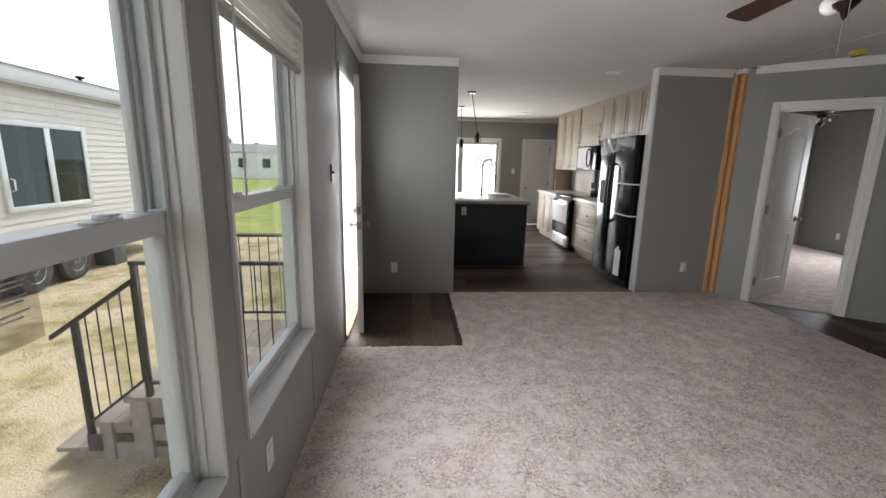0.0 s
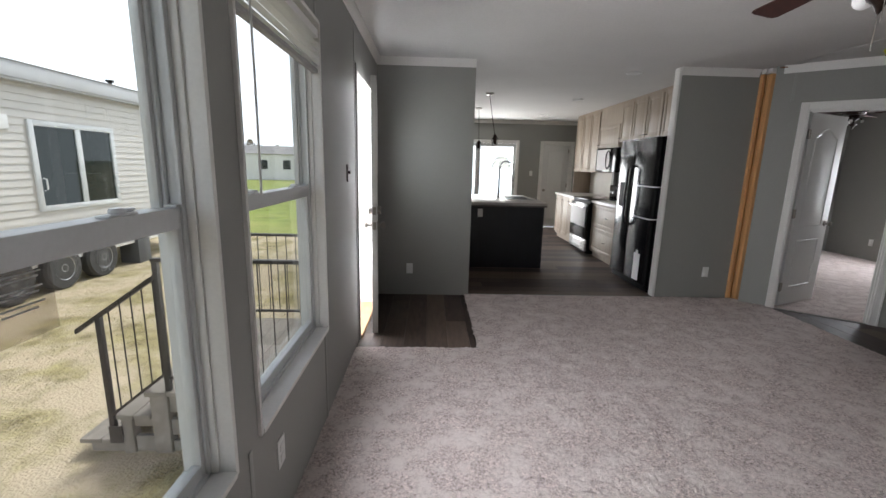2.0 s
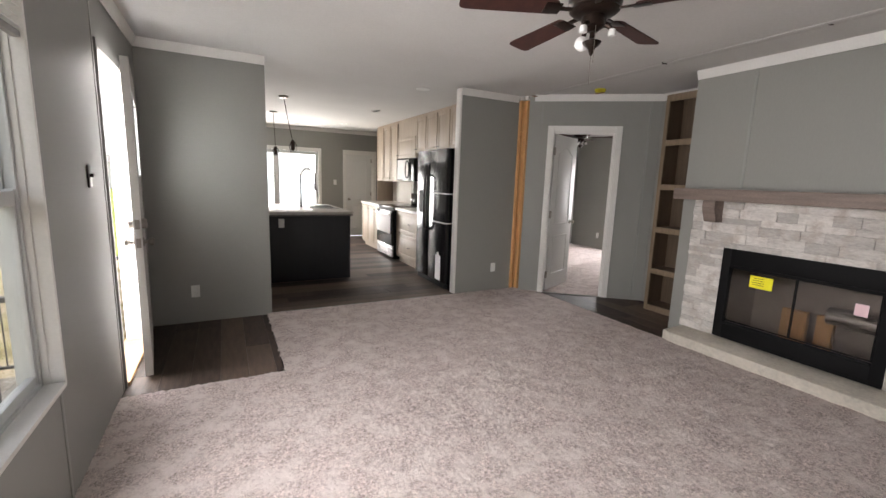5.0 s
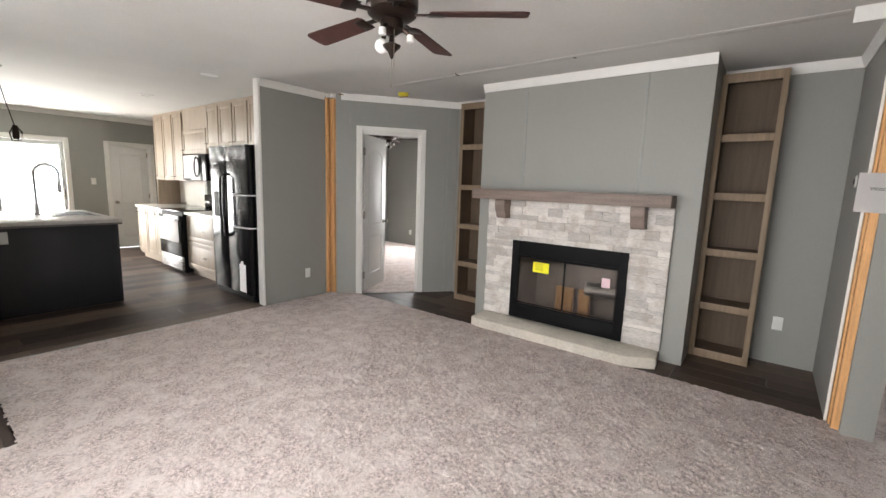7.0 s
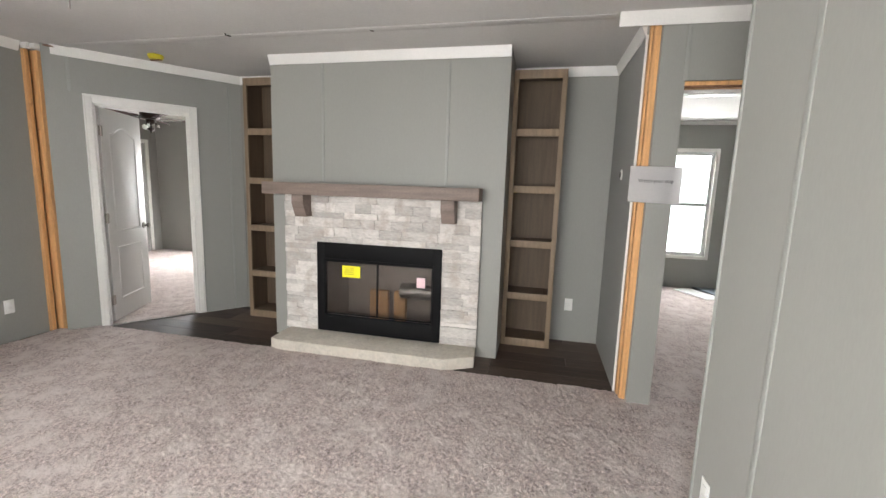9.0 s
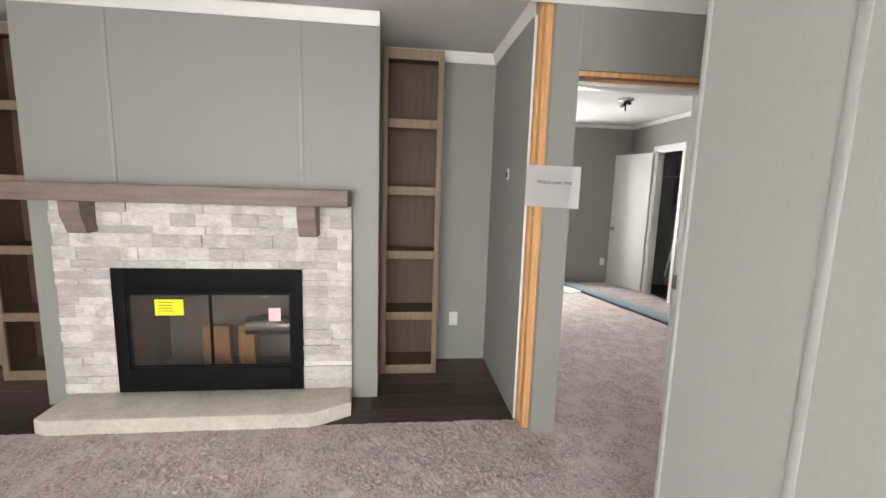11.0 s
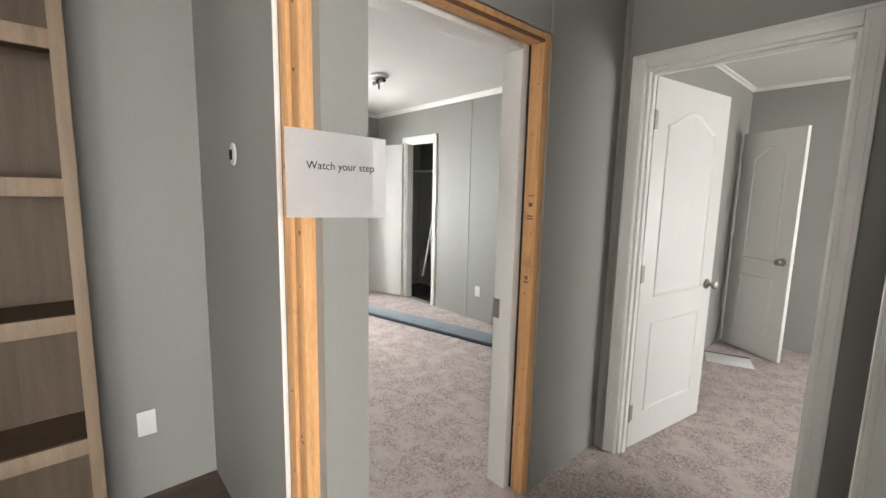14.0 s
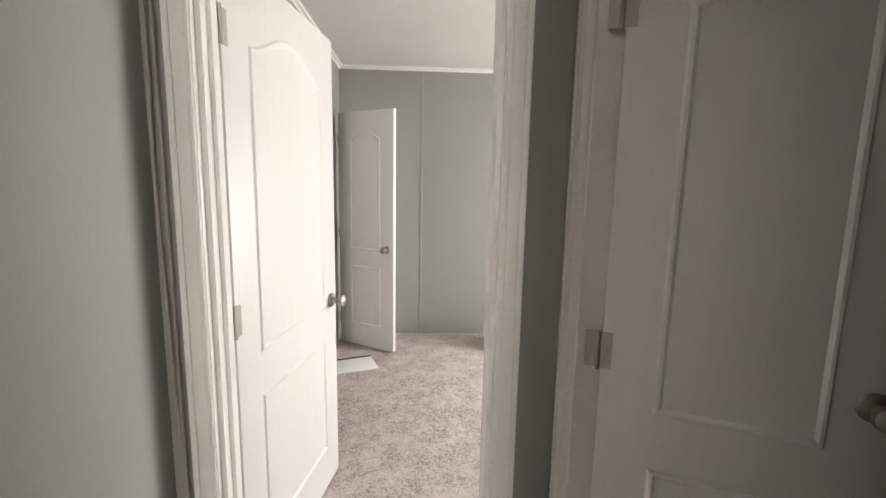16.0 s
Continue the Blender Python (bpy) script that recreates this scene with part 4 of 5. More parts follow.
FP("label_tag", boxes((4.5500, 4.5515, 1.862, 1.935, 0.555, 0.640)), PINK, fire, "pink printed label on the glass")
# mantel
mantel = thing("mantel_shelf", pose(4.50, 2.34, 1.29), "grey-brown stained wooden mantel beam on two corbels", "mantel")
part("beam", boxes((4.40, 4.609, 1.425, 3.270, 1.291, 1.390), bevel=0.006), MANTEL, mantel, world_space=True)
for yc in (1.67, 2.955):
    bm = bmesh.new()
    prof = [(4.609, 1.290), (4.430, 1.290), (4.430, 1.215), (4.480, 1.105), (4.609, 1.105)]
    for yy in (yc - 0.055, yc + 0.055):
        for p in prof:
            bm.verts.new((p[0], yy, p[1]))
    bm.verts.ensure_lookup_table()
    v = list(bm.verts)
    bm.faces.new(v[:5])
    bm.faces.new(v[5:][::-1])
    for i in range(5):
        bm.faces.new((v[i], v[(i + 1) % 5], v[5 + (i + 1) % 5], v[5 + i]))
    bmesh.ops.recalc_face_normals(bm, faces=bm.faces)
    bmesh.ops.bevel(bm, geom=bm.edges[:], offset=0.004, segments=1, affect="EDGES")
    part("corbel", bm, MANTEL, mantel, world_space=True)

# ---- tall open shelves on both sides of the chimney ----


def tall_shelf(y0, y1, label):
    s = thing("tall_bookshelf", pose(5.10, (y0 + y1) / 2, 0), label, "bookshelf", "shelves beside the fireplace")
    S = lambda n, bm, m, lab="": part(n, bm, m, s, lab, world_space=True)
    x0, x1, st = 4.957, 5.235, 0.040
    # recessed boards take the darker wood, which paints in the shade
    S("side_panel", boxes((x0 + 0.019, x1, y0 + 0.004, y0 + 0.02, 0, 2.365)), SHELF_SHADED)
    S("side_panel", boxes((x0 + 0.019, x1, y1 - 0.02, y1 - 0.004, 0, 2.365)), SHELF_SHADED)
    S("back_panel", boxes((x1 - 0.012, x1 - 0.002, y0 + 0.02, y1 - 0.02, 0, 2.365)), SHELF_SHADED)
    S("stile", boxes((x0, x0 + 0.019, y0, y0 + st, 0, 2.37), bevel=0.0015), SHELF)
    S("stile", boxes((x0, x0 + 0.019, y1 - st, y1, 0, 2.37), bevel=0.0015), SHELF)
    for zc, hh in ((2.335, 0.035), (1.868, 0.030), (1.395, 0.030), (0.925, 0.030), (0.458, 0.030), (0.035, 0.035)):
        S("rail", boxes((x0 + 0.0005, x0 + 0.0185, y0 + st, y1 - st, zc - hh, zc + hh), bevel=0.0015), SHELF)
        S("shelf_board", boxes((x0 + 0.019, x1 - 0.012, y0 + 0.02, y1 - 0.02, zc + hh - 0.02, zc + hh - 0.002) if zc < 2.2 else (x0 + 0.019, x1 - 0.012, y0 + 0.02, y1 - 0.02, 2.345, 2.362)), SHELF_SHADED)
    return s


tall_shelf(0.822, 1.250, "tall empty grey-brown wooden shelf niche with five openings")
tall_shelf(3.305, 3.850, "tall empty grey-brown wooden shelf niche, half hidden by the chimney breast")

# ---- ceiling fan ----
FANC = (2.31, 2.37)


def ceiling_fan(at, drop, turn, label):
    f = thing("ceiling_fan", pose(at[0], at[1], 2.449, 0, 0, turn), label, "ceiling fan")
    part("canopy", lathe([(0.075, 0.0), (0.08, -0.01), (0.075, -0.04), (0.05, -0.06)], n=24), BRONZE, f)
    part("neck", lathe([(0.03, -0.05), (0.03, -0.13)], n=16), BRONZE, f)
    part("motor_housing", lathe([(0.06, -0.055), (0.11, -0.065), (0.125, -0.09), (0.125, -0.15), (0.115, -0.165), (0.118, -0.175), (0.10, -0.19), (0.06, -0.20)], n=28), BRONZE, f)
    part("switch_housing", lathe([(0.055, -0.198), (0.058, -0.21), (0.055, -0.245), (0.03, -0.262), (0.022, -0.27)], n=20), BRONZE, f)
    for i in range(5):
        a = 72 * i
        R = Matrix.Rotation(radians(a), 4, "Z") @ Matrix.Translation((0, 0, -0.175)) @ Matrix.Rotation(radians(11), 4, "X")
        bm = boxes((0.085, 0.20, -0.014, 0.014, -0.005, 0.003), (0.17, 0.25, -0.042, 0.042, -0.006, -0.001), bevel=0.003)
        bmesh.ops.transform(bm, matrix=R, verts=bm.verts)
        part("blade_iron", bm, BRONZE, f)
        pts = [(0.20, -0.052), (0.62, -0.066), (0.645, -0.058), (0.652, -0.04), (0.652, 0.04), (0.645, 0.058), (0.62, 0.066), (0.20, 0.052), (0.185, 0.035), (0.185, -0.035)]
        bm = prism(pts, 0.0, 0.006)
        bmesh.ops.transform(bm, matrix=R, verts=bm.verts)
        part("blade", bm, FAN_WOOD, f, "dark reddish walnut blade")
    for i in range(3):
        a = radians(120 * i + 60)
        c, s = math.cos(a), math.sin(a)
        arm = part("lamp_arm", tube([(0.03 * c, 0.03 * s, -0.235), (0.07 * c, 0.07 * s, -0.245), (0.085 * c, 0.085 * s, -0.265)], 0.012, 8), BRONZE, f)
        if i == 0:
            bm = bmesh.new()
            bmesh.ops.create_uvsphere(bm, u_segments=16, v_segments=10, radius=0.036, matrix=Matrix.Translation((0.095 * c, 0.095 * s, -0.295)))
            part("bulb", bm, BULB, arm, "unlit white globe bulb")
        else:
            part("socket", lathe([(0.016, 0.0), (0.018, -0.03), (0.013, -0.032)], (0.088 * c, 0.088 * s, -0.262), n=12), PLASTIC, arm)
    part("finial", lathe([(0.012, -0.262), (0.014, -0.30), (0.045, -0.315), (0.040, -0.325), (0.018, -0.345), (0.008, -0.37), (0.003, -0.378)], n=18), BRONZE, f)
    part("pull_chain", tube([(0.035, 0.02, -0.25), (0.036, 0.021, -0.40), (0.036, 0.02, -0.50)], 0.0018, 6), NICKEL, f)
    part("pull_chain", tube([(-0.03, -0.03, -0.25), (-0.031, -0.031, -0.42)], 0.0018, 6), NICKEL, f)
    for o in f.children:
        if o.name.split(".")[0] not in ("canopy", "neck"):
            o.location.z = -0.066
    return f


ceiling_fan(FANC, 0, 15.5, "dark walnut five-blade ceiling fan with one white bulb")
ceiling_fan((6.2, 6.3), 0, 30, "dark five-blade ceiling fan in the main bedroom")

smoke = thing("smoke_alarm", pose(4.465, 4.327, 2.449), "smoke alarm under a yellow dust cover on the ceiling", "smoke alarm")
part("body", lathe([(0.06, 0.0), (0.062, -0.012), (0.05, -0.035), (0.02, -0.040)], n=24), material("yellow_dust_cover", (0.62, 0.55, 0.03), 0.4), smoke)
part("strap", boxes((-0.012, 0.012, -0.055, 0.055, -0.044, -0.038)), KNOT, smoke)
plug = solo("ceiling_wire_stub", tube([(4.08, 3.30, 2.449), (4.08, 3.29, 2.435), (4.09, 3.26, 2.43)], 0.005, 6), BRONZE, "small dark stub at the ceiling joint", "wire")
plug = solo("ceiling_wire_stub", tube([(4.15, 2.2, 2.449), (4.15, 2.19, 2.44), (4.155, 2.17, 2.437)], 0.004, 6), BRONZE, "small dark stub at the ceiling joint", "wire")


def can_light(x, y):
    c = thing("recessed_light", pose(x, y, 2.449), "unlit recessed ceiling light with a white rim", "ceiling light", "recessed lights")
    part("rim", lathe([(0.055, 0.0), (0.085, 0.0), (0.085, -0.004), (0.060, -0.010), (0.055, -0.004)], n=24), PLASTIC, c)
    part("lens", lathe([(0.056, -0.001), (0.056, -0.003)], n=24), DIM_LENS, c)


for x, y in ((2.842, 5.52), (2.880, 7.45), (2.88, 9.4), (2.10, 10.2)):
    can_light(x, y)

# outlets, thermostat
plate("wall_outlet", pose(0.416, 5.156, 0.292))
plate("wall_outlet", pose(3.747, 5.196, 0.297))
plate("wall_outlet", pose(5.24, 0.66, 0.348, 0, 0, -90))
plate("wall_outlet", pose(WEST, 2.13, 0.315, 0, 0, 90))
plate("wall_outlet", pose(8.15, -2.107, 0.35, 0, 0, -90))
plate("wall_outlet", pose(6.16, -2.45, 0.335, 0, 0, 180))
plate("wall_outlet", pose(2.80, -4.12, 0.328, 0, 0, 180))
plate("wall_outlet", pose(8.05, 7.42, 0.30, 0, 0, -90))
plate("wall_outlet", pose(2.88, 0.31, 0.285, 0, 0, 180))
plate("kitchen_switch", pose(2.965, 10.60, 1.27), "switch", "white double toggle switch plate on the far wall")
th = thing("thermostat_base", pose(4.712, 0.39, 1.528), "small white oval thermostat wire plate on the alcove wall", "thermostat")
part("plate", lathe([(0.030, 0.0), (0.030, 0.006), (0.022, 0.009)], axis="y", n=20), PLASTIC, th)
part("terminal", boxes((-0.012, 0.010, 0.008, 0.014, -0.015, 0.012), bevel=0.002), BLACK, th)
for o in th.children:
    o.scale = (1, 1, 1.35)

# ---- kitchen ----


def shaker(parent, name, x, y0, y1, z0, z1, mat, knob=None, rail=0.055):
    """A recessed-panel front that faces -x, its face at x."""
    d = part(name, boxes((x, x + 0.018, y0, y0 + rail, z0, z1), (x, x + 0.018, y1 - rail, y1, z0, z1), (x, x + 0.018, y0 + rail, y1 - rail, z0, z0 + rail), (x, x + 0.018, y0 + rail, y1 - rail, z1 - rail, z1), (x + 0.007, x + 0.016, y0 + rail - 0.004, y1 - rail + 0.004, z0 + rail - 0.004, z1 - rail + 0.004), bevel=0.0015), mat, parent, world_space=True)
    if knob:
        part("handle", tube([(x, knob[0] - 0.03, knob[1]), (x - 0.025, knob[0] - 0.03, knob[1]), (x - 0.025, knob[0] + 0.03, knob[1]), (x, knob[0] + 0.03, knob[1])], 0.005, 6), BRONZE, d, "dark bronze pull", world_space=True)
    return d


def upper(y0, y1, z0, x, doors, label, door_top=2.40):
    c = thing("wall_cabinet", pose((x + 3.98) / 2, (y0 + y1) / 2, z0), label, "cabinet", "kitchen wall cabinets")
    part("body", boxes((x + 0.020, 3.983, y0 + 0.002, y1 - 0.002, z0, 2.448)), CABINET, c, world_space=True)
    w = (y1 - y0) / doors
    for i in range(doors):
        a, b = y0 + i * w + 0.014, y0 + (i + 1) * w - 0.014
        k = b - 0.03 if i % 2 == 0 else a + 0.03
        shaker(c, "door", x, a, b, z0 + 0.012, door_top, CABINET, (k, z0 + 0.06))
    return c


upper(5.300, 6.244, 1.83, 3.60, 2, "light oak wall cabinet above the refrigerator")
upper(6.246, 7.459, 1.83, 3.60, 3, "light oak wall cabinet with three shaker doors")
upper(7.461, 8.299, 1.76, 3.60, 1, "light oak wall cabinet with a plain panel above the microwave", 2.12)
upper(8.301, 9.50, 1.345, 3.60, 3, "tall light oak wall cabinet with three shaker doors")


def base_unit(y0, y1, fronts, label):
    c = thing("base_cabinet", pose(3.57, (y0 + y1) / 2, 0), label, "cabinet", "kitchen base cabinets")
    part("body", boxes((3.278, 3.983, y0 + 0.002, y1 - 0.002, 0.09, 0.872)), CABINET, c, world_space=True)
    part("toe_kick", boxes((3.33, 3.35, y0 + 0.002, y1 - 0.002, 0.0, 0.09)), CABINET, c, world_space=True)
    for a, b, z0, z1 in fronts:
        drawer = z1 - z0 < 0.5
        shaker(c, "drawer_front" if drawer else "door", 3.260, a + 0.012, b - 0.012, z0, z1, CABINET, ((a + b) / 2, (z0 + z1) / 2) if drawer else (b - 0.05, z1 - 0.06))
    return c


base_unit(6.26, 7.42, ((6.26, 7.42, 0.51, 0.85), (6.26, 7.42, 0.12, 0.49)), "light oak base cabinet with two deep drawers")
base_unit(8.245, 9.42, ((8.245, 8.635, 0.12, 0.85), (8.635, 9.03, 0.12, 0.85), (9.03, 9.42, 0.12, 0.85)), "light oak base cabinet with narrow doors")
for a, b in ((6.25, 7.425), (8.240, 9.44)):
    top = solo("worktop", boxes((3.235, 3.983, a, b, 0.873, 0.912), bevel=0.004), COUNTER, "pale laminate worktop along the wall", "worktop")
solo("backsplash_panel", boxes((3.972, 3.984, 6.25, 9.495, 0.913, 1.345), bevel=0.002), material("backsplash_white", (0.62, 0.60, 0.56), 0.35, vary=0.05), "plain pale backsplash panel above the worktop", "backsplash")
pantry = solo("pantry_end_panel", boxes((3.62, 3.983, 9.503, 9.525, 0.0, 2.44), bevel=0.002), CABINET, "light oak end panel of the cabinet run", "panel")

fridge = thing("refrigerator", pose(3.5, 5.77, 0), "black side-by-side refrigerator with protective film and tape", "refrigerator")
FR = lambda n, bm, m, parent=fridge, lab="": part(n, bm, m, parent, lab, world_space=True)
FR("body", boxes((3.165, 3.90, 5.315, 6.205, 0.03, 1.775), bevel=0.006), GLOSS_BLACK)
FR("base_grille", boxes((3.13, 3.165, 5.33, 6.19, 0.02, 0.085), bevel=0.004), BLACK)
for a, b in ((5.318, 5.800), (5.808, 6.203)):
    FR("door", boxes((3.095, 3.162, a, b, 0.095, 1.775), bevel=0.014), GLOSS_BLACK)
for yy in (5.765, 5.843):
    FR("handle", tube([(3.098, yy, 0.74), (3.045, yy, 0.78), (3.035, yy, 1.10), (3.045, yy, 1.42), (3.098, yy, 1.46)], 0.014, 10), GLOSS_BLACK)
FR("dispenser", boxes((3.088, 3.099, 5.91, 6.12, 0.95, 1.25), bevel=0.004), BLACK)
FR("foot", lathe([(0.02, 0.0), (0.02, 0.03)], (3.20, 5.36, 0), n=10), BLACK)
FR("foot", lathe([(0.02, 0.0), (0.02, 0.03)], (3.20, 6.16, 0), n=10), BLACK)
FR("foot", lathe([(0.02, 0.0), (0.02, 0.03)], (3.85, 5.36, 0), n=10), BLACK)
for zt in (1.225, 0.862):
    FR("tape_strip", boxes((3.090, 3.0935, 5.315, 5.70, zt - 0.006, zt + 0.006), (3.0935, 3.30, 5.3095, 5.3130, zt - 0.006, zt + 0.006)), PAPER, fridge, "white shipping tape strip")
FR("energy_label", boxes((3.0915, 3.0940, 5.42, 5.56, 0.12, 0.44), (3.0915, 3.0940, 5.47, 5.52, 0.44, 0.475)), PAPER, fridge, "white paper tag hanging on the door")
film = bmesh.new()
rf = random.Random(3)
FILM = glass("crinkled_film", (0.93, 0.94, 0.95), 0.30, 0.04)
for a, b, z0, z1 in ((5.33, 5.79, 1.62, 1.775), (5.82, 6.19, 1.58, 1.775)):
    n = 12
    grid = [[film.verts.new((3.090 - rf.uniform(0.0, 0.010), a + (b - a) * i / n, z0 + (z1 - z0) * j / n + (rf.uniform(-0.04, 0.03) if j == 0 else 0))) for i in range(n + 1)] for j in range(n + 1)]
    for j in range(n):
        for i in range(n):
            film.faces.new((grid[j][i], grid[j][i + 1], grid[j + 1][i + 1], grid[j + 1][i]))
FR("protective_film", film, FILM, fridge, "crinkled clear protective film").visible_shadow = False

rng_ = thing("kitchen_range", pose(3.5, 7.83, 0), "black and steel electric range with film on its door", "range")


def RG(n, bm, m, parent=rng_, lab=""):
    bmesh.ops.translate(bm, verts=bm.verts, vec=(0.10 if n not in ("control_panel", "dial", "cooktop", "body") else 0.0, 0.18, 0))
    return part(n, bm, m, parent, lab, world_space=True)


RG("body", boxes((3.225, 3.95, 7.255, 8.045, 0.02, 0.900), bevel=0.004), BLACK)
RG("cooktop", boxes((3.20, 3.95, 7.255, 8.045, 0.900, 0.918), bevel=0.005), GLOSS_BLACK)
od = RG("oven_door", boxes((3.085, 3.124, 7.262, 8.038, 0.26, 0.845), bevel=0.006), GLOSS_BLACK)
RG("oven_window", boxes((3.080, 3.086, 7.33, 7.97, 0.29, 0.62), bevel=0.003), GLOSS_BLACK, od)
RG("handle", tube([(3.085, 7.32, 0.79), (3.045, 7.32, 0.79), (3.045, 7.98, 0.79), (3.085, 7.98, 0.79)], 0.011, 8), STEEL, od)
RG("film_sheet", boxes((3.0725, 3.0765, 7.30, 8.00, 0.46, 0.80), bevel=0.001), PAPER, od, "white protective sheet over the oven door")
RG("storage_drawer", boxes((3.090, 3.124, 7.262, 8.038, 0.06, 0.245), bevel=0.006), STEEL)
RG("drawer_label", boxes((3.0875, 3.0895, 7.45, 7.85, 0.12, 0.19)), PAPER)
RG("control_panel", boxes((3.86, 3.95, 7.255, 8.045, 0.918, 1.13), bevel=0.01), GLOSS_BLACK)
for yy in (7.33, 7.43, 7.86, 7.96):
    RG("dial", lathe([(0.022, 3.862), (0.022, 3.835), (0.018, 3.832)], (0, yy, 1.01), "x", 14), STEEL)
mw = thing("microwave", pose(3.7, 7.880, 1.355), "black over-the-range microwave with film on its door", "microwave")
MW = lambda n, bm, m, parent=mw, lab="": part(n, bm, m, parent, lab, world_space=True)
MW("body", boxes((3.6200, 3.97, 7.468, 8.292, 1.358, 1.757), bevel=0.005), BLACK)
dd = MW("door", boxes((3.5850, 3.6200, 7.640, 8.290, 1.362, 1.753), bevel=0.006), GLOSS_BLACK)
# opaque white paints the patio's reflection on the door's film
MW("film_sheet", boxes((3.5800, 3.5825, 7.700, 8.240, 1.385, 1.735)), PAPER, dd, "protective film on the microwave door, painted white for the patio's reflection")
MW("control_strip", boxes((3.5850, 3.6200, 7.470, 7.632, 1.362, 1.753), bevel=0.004), GLOSS_BLACK)
MW("handle", tube([(3.578, 7.76 + 0.085 * math.cos(a), 1.56 + 0.145 * math.sin(a)) for a in [2 * math.pi * i / 20 for i in range(21)]], 0.012, 8), BLACK, dd, "black oval handle loop")

island = thing("kitchen_island", pose(1.58, 7.2, 0), "dark charcoal kitchen island with a pale worktop", "island")
IS = lambda n, bm, m, parent=island, lab="": part(n, bm, m, parent, lab, world_space=True)
IS("body", boxes((0.98, 2.205, 6.455, 7.93, 0.0, 0.868), bevel=0.003), CHARCOAL)
IS("corner_trim", boxes((2.190, 2.212, 6.448, 6.468, 0.0, 0.868), bevel=0.003), CHARCOAL)
IS("worktop", boxes((0.95, 2.245, 6.405, 8.00, 0.888, 0.926), bevel=0.005), COUNTER)
IS("worktop_edge", boxes((0.955, 2.240, 6.410, 7.995, 0.868, 0.8885), bevel=0.002), COUNTER_EDGE)
IS("sink", boxes((1.76, 2.18, 6.95, 7.65, 0.9262, 0.934), bevel=0.003), STEEL, island, "drop-in steel sink rim")
IS("sink_bowl", boxes((1.80, 2.14, 6.99, 7.61, 0.9342, 0.9355)), BLACK)
plate("island_outlet", pose(1.322, 6.4545, 0.775))
tap = thing("kitchen_faucet", pose(1.70, 7.31, 0.926), "tall brushed steel gooseneck kitchen faucet on the island", "faucet")
part("base", lathe([(0.030, 0.0), (0.030, 0.01), (0.02, 0.03), (0.017, 0.12)], n=16), STEEL, tap)
arc = [(0, 0, 0.10), (0, 0, 0.42)] + [(0.105 - 0.105 * math.cos(a), 0, 0.46 + 0.105 * math.sin(a)) for a in [math.pi * i / 10 for i in range(0, 11)]] + [(0.21, 0, 0.36)]
part("spout", tube(arc, 0.012, 10), STEEL, tap)
part("spray_head", lathe([(0.015, 0.37), (0.019, 0.35), (0.021, 0.27), (0.017, 0.25)], (0.21, 0, 0), n=14), STEEL, tap)
part("lever", tube([(0.0, 0.015, 0.09), (0.0, 0.06, 0.10), (0.0, 0.10, 0.12)], 0.006, 8), STEEL, tap)

part("plastic_wrap", lathe([(0.045, 0.645), (0.10, 0.61), (0.145, 0.50), (0.150, 0.455), (0.146, 0.455), (0.140, 0.50), (0.095, 0.605), (0.04, 0.640)], (0.02, 0.0, 0.0), n=18), glass("cloudy_wrap", (0.93, 0.92, 0.89), 0.5, 0.05), tap, "cloudy plastic wrap hung over the spout")


def pendant(x, y, lean):
    p = thing("pendant_cord", pose(x, y, 2.449), "unfinished pendant lamp cord hanging over the island", "pendant lamp", "pendants over the island")
    part("canopy", lathe([(0.062, 0.0), (0.062, -0.010), (0.05, -0.025), (0.01, -0.030)], n=20), NICKEL, p)
    part("cord", tube([(0, 0, -0.02), (lean * 0.5, 0, -0.33), (lean, 0, -0.60)], 0.005, 8), BRONZE, p)
    part("socket", lathe([(0.02, -0.58), (0.028, -0.62), (0.028, -0.70), (0.02, -0.72)], (lean, 0, 0), n=14), BRONZE, p)
    part("spare_loop", tube([(lean + 0.02, 0, -0.60), (lean + 0.05, 0.01, -0.64), (lean + 0.045, 0.02, -0.72), (lean - 0.03, 0.01, -0.74), (lean - 0.045, 0, -0.66), (lean - 0.02, 0, -0.60)], 0.006, 8), BRONZE, p)


pendant(1.465, 7.08, 0.105)
pendant(1.485, 8.66, 0.02)

# ---- rooms beyond ----
strip = thing("wrapped_floor_strip", pose(6.5, -1.86, 0.0, 0, 0, 13.0), "blue-grey plastic-wrapped strip lying on the bedroom carpet", "floor strip")
part("wrap", boxes((-1.75, 1.75, -0.15, 0.09, 0.004, 0.030), bevel=0.010), BLUE_WRAP, strip)
part("dark_edge", boxes((-1.75, 1.75, 0.09, 0.135, 0.004, 0.026), bevel=0.004), material("navy_edge", (0.02, 0.03, 0.045), 0.5), strip)
lampb = thing("flush_ceiling_light", pose(6.43, -1.34, 2.449), "bare flush ceiling light fitting without its shade", "ceiling light")
part("pan", lathe([(0.085, 0.0), (0.085, -0.02), (0.06, -0.035)], n=24), STEEL, lampb)
part("stem", lathe([(0.008, -0.03), (0.008, -0.12), (0.004, -0.125)], n=10), BRONZE, lampb)
for s in (-1, 1):
    part("socket", tube([(s * 0.02, 0, -0.055), (s * 0.075, 0, -0.06), (s * 0.085, 0, -0.06)], 0.017, 10), BRONZE, lampb)
shelf = thing("closet_shelf", pose(7.0, -3.0, 1.70), "white wire closet shelf with a slanted brace", "shelf")
for i in range(9):
    part("wire", tube([(6.07, -3.19 + 0.045 * i, 1.70), (8.1, -3.19 + 0.045 * i, 1.70)], 0.003, 5), PLASTIC, shelf, world_space=True)
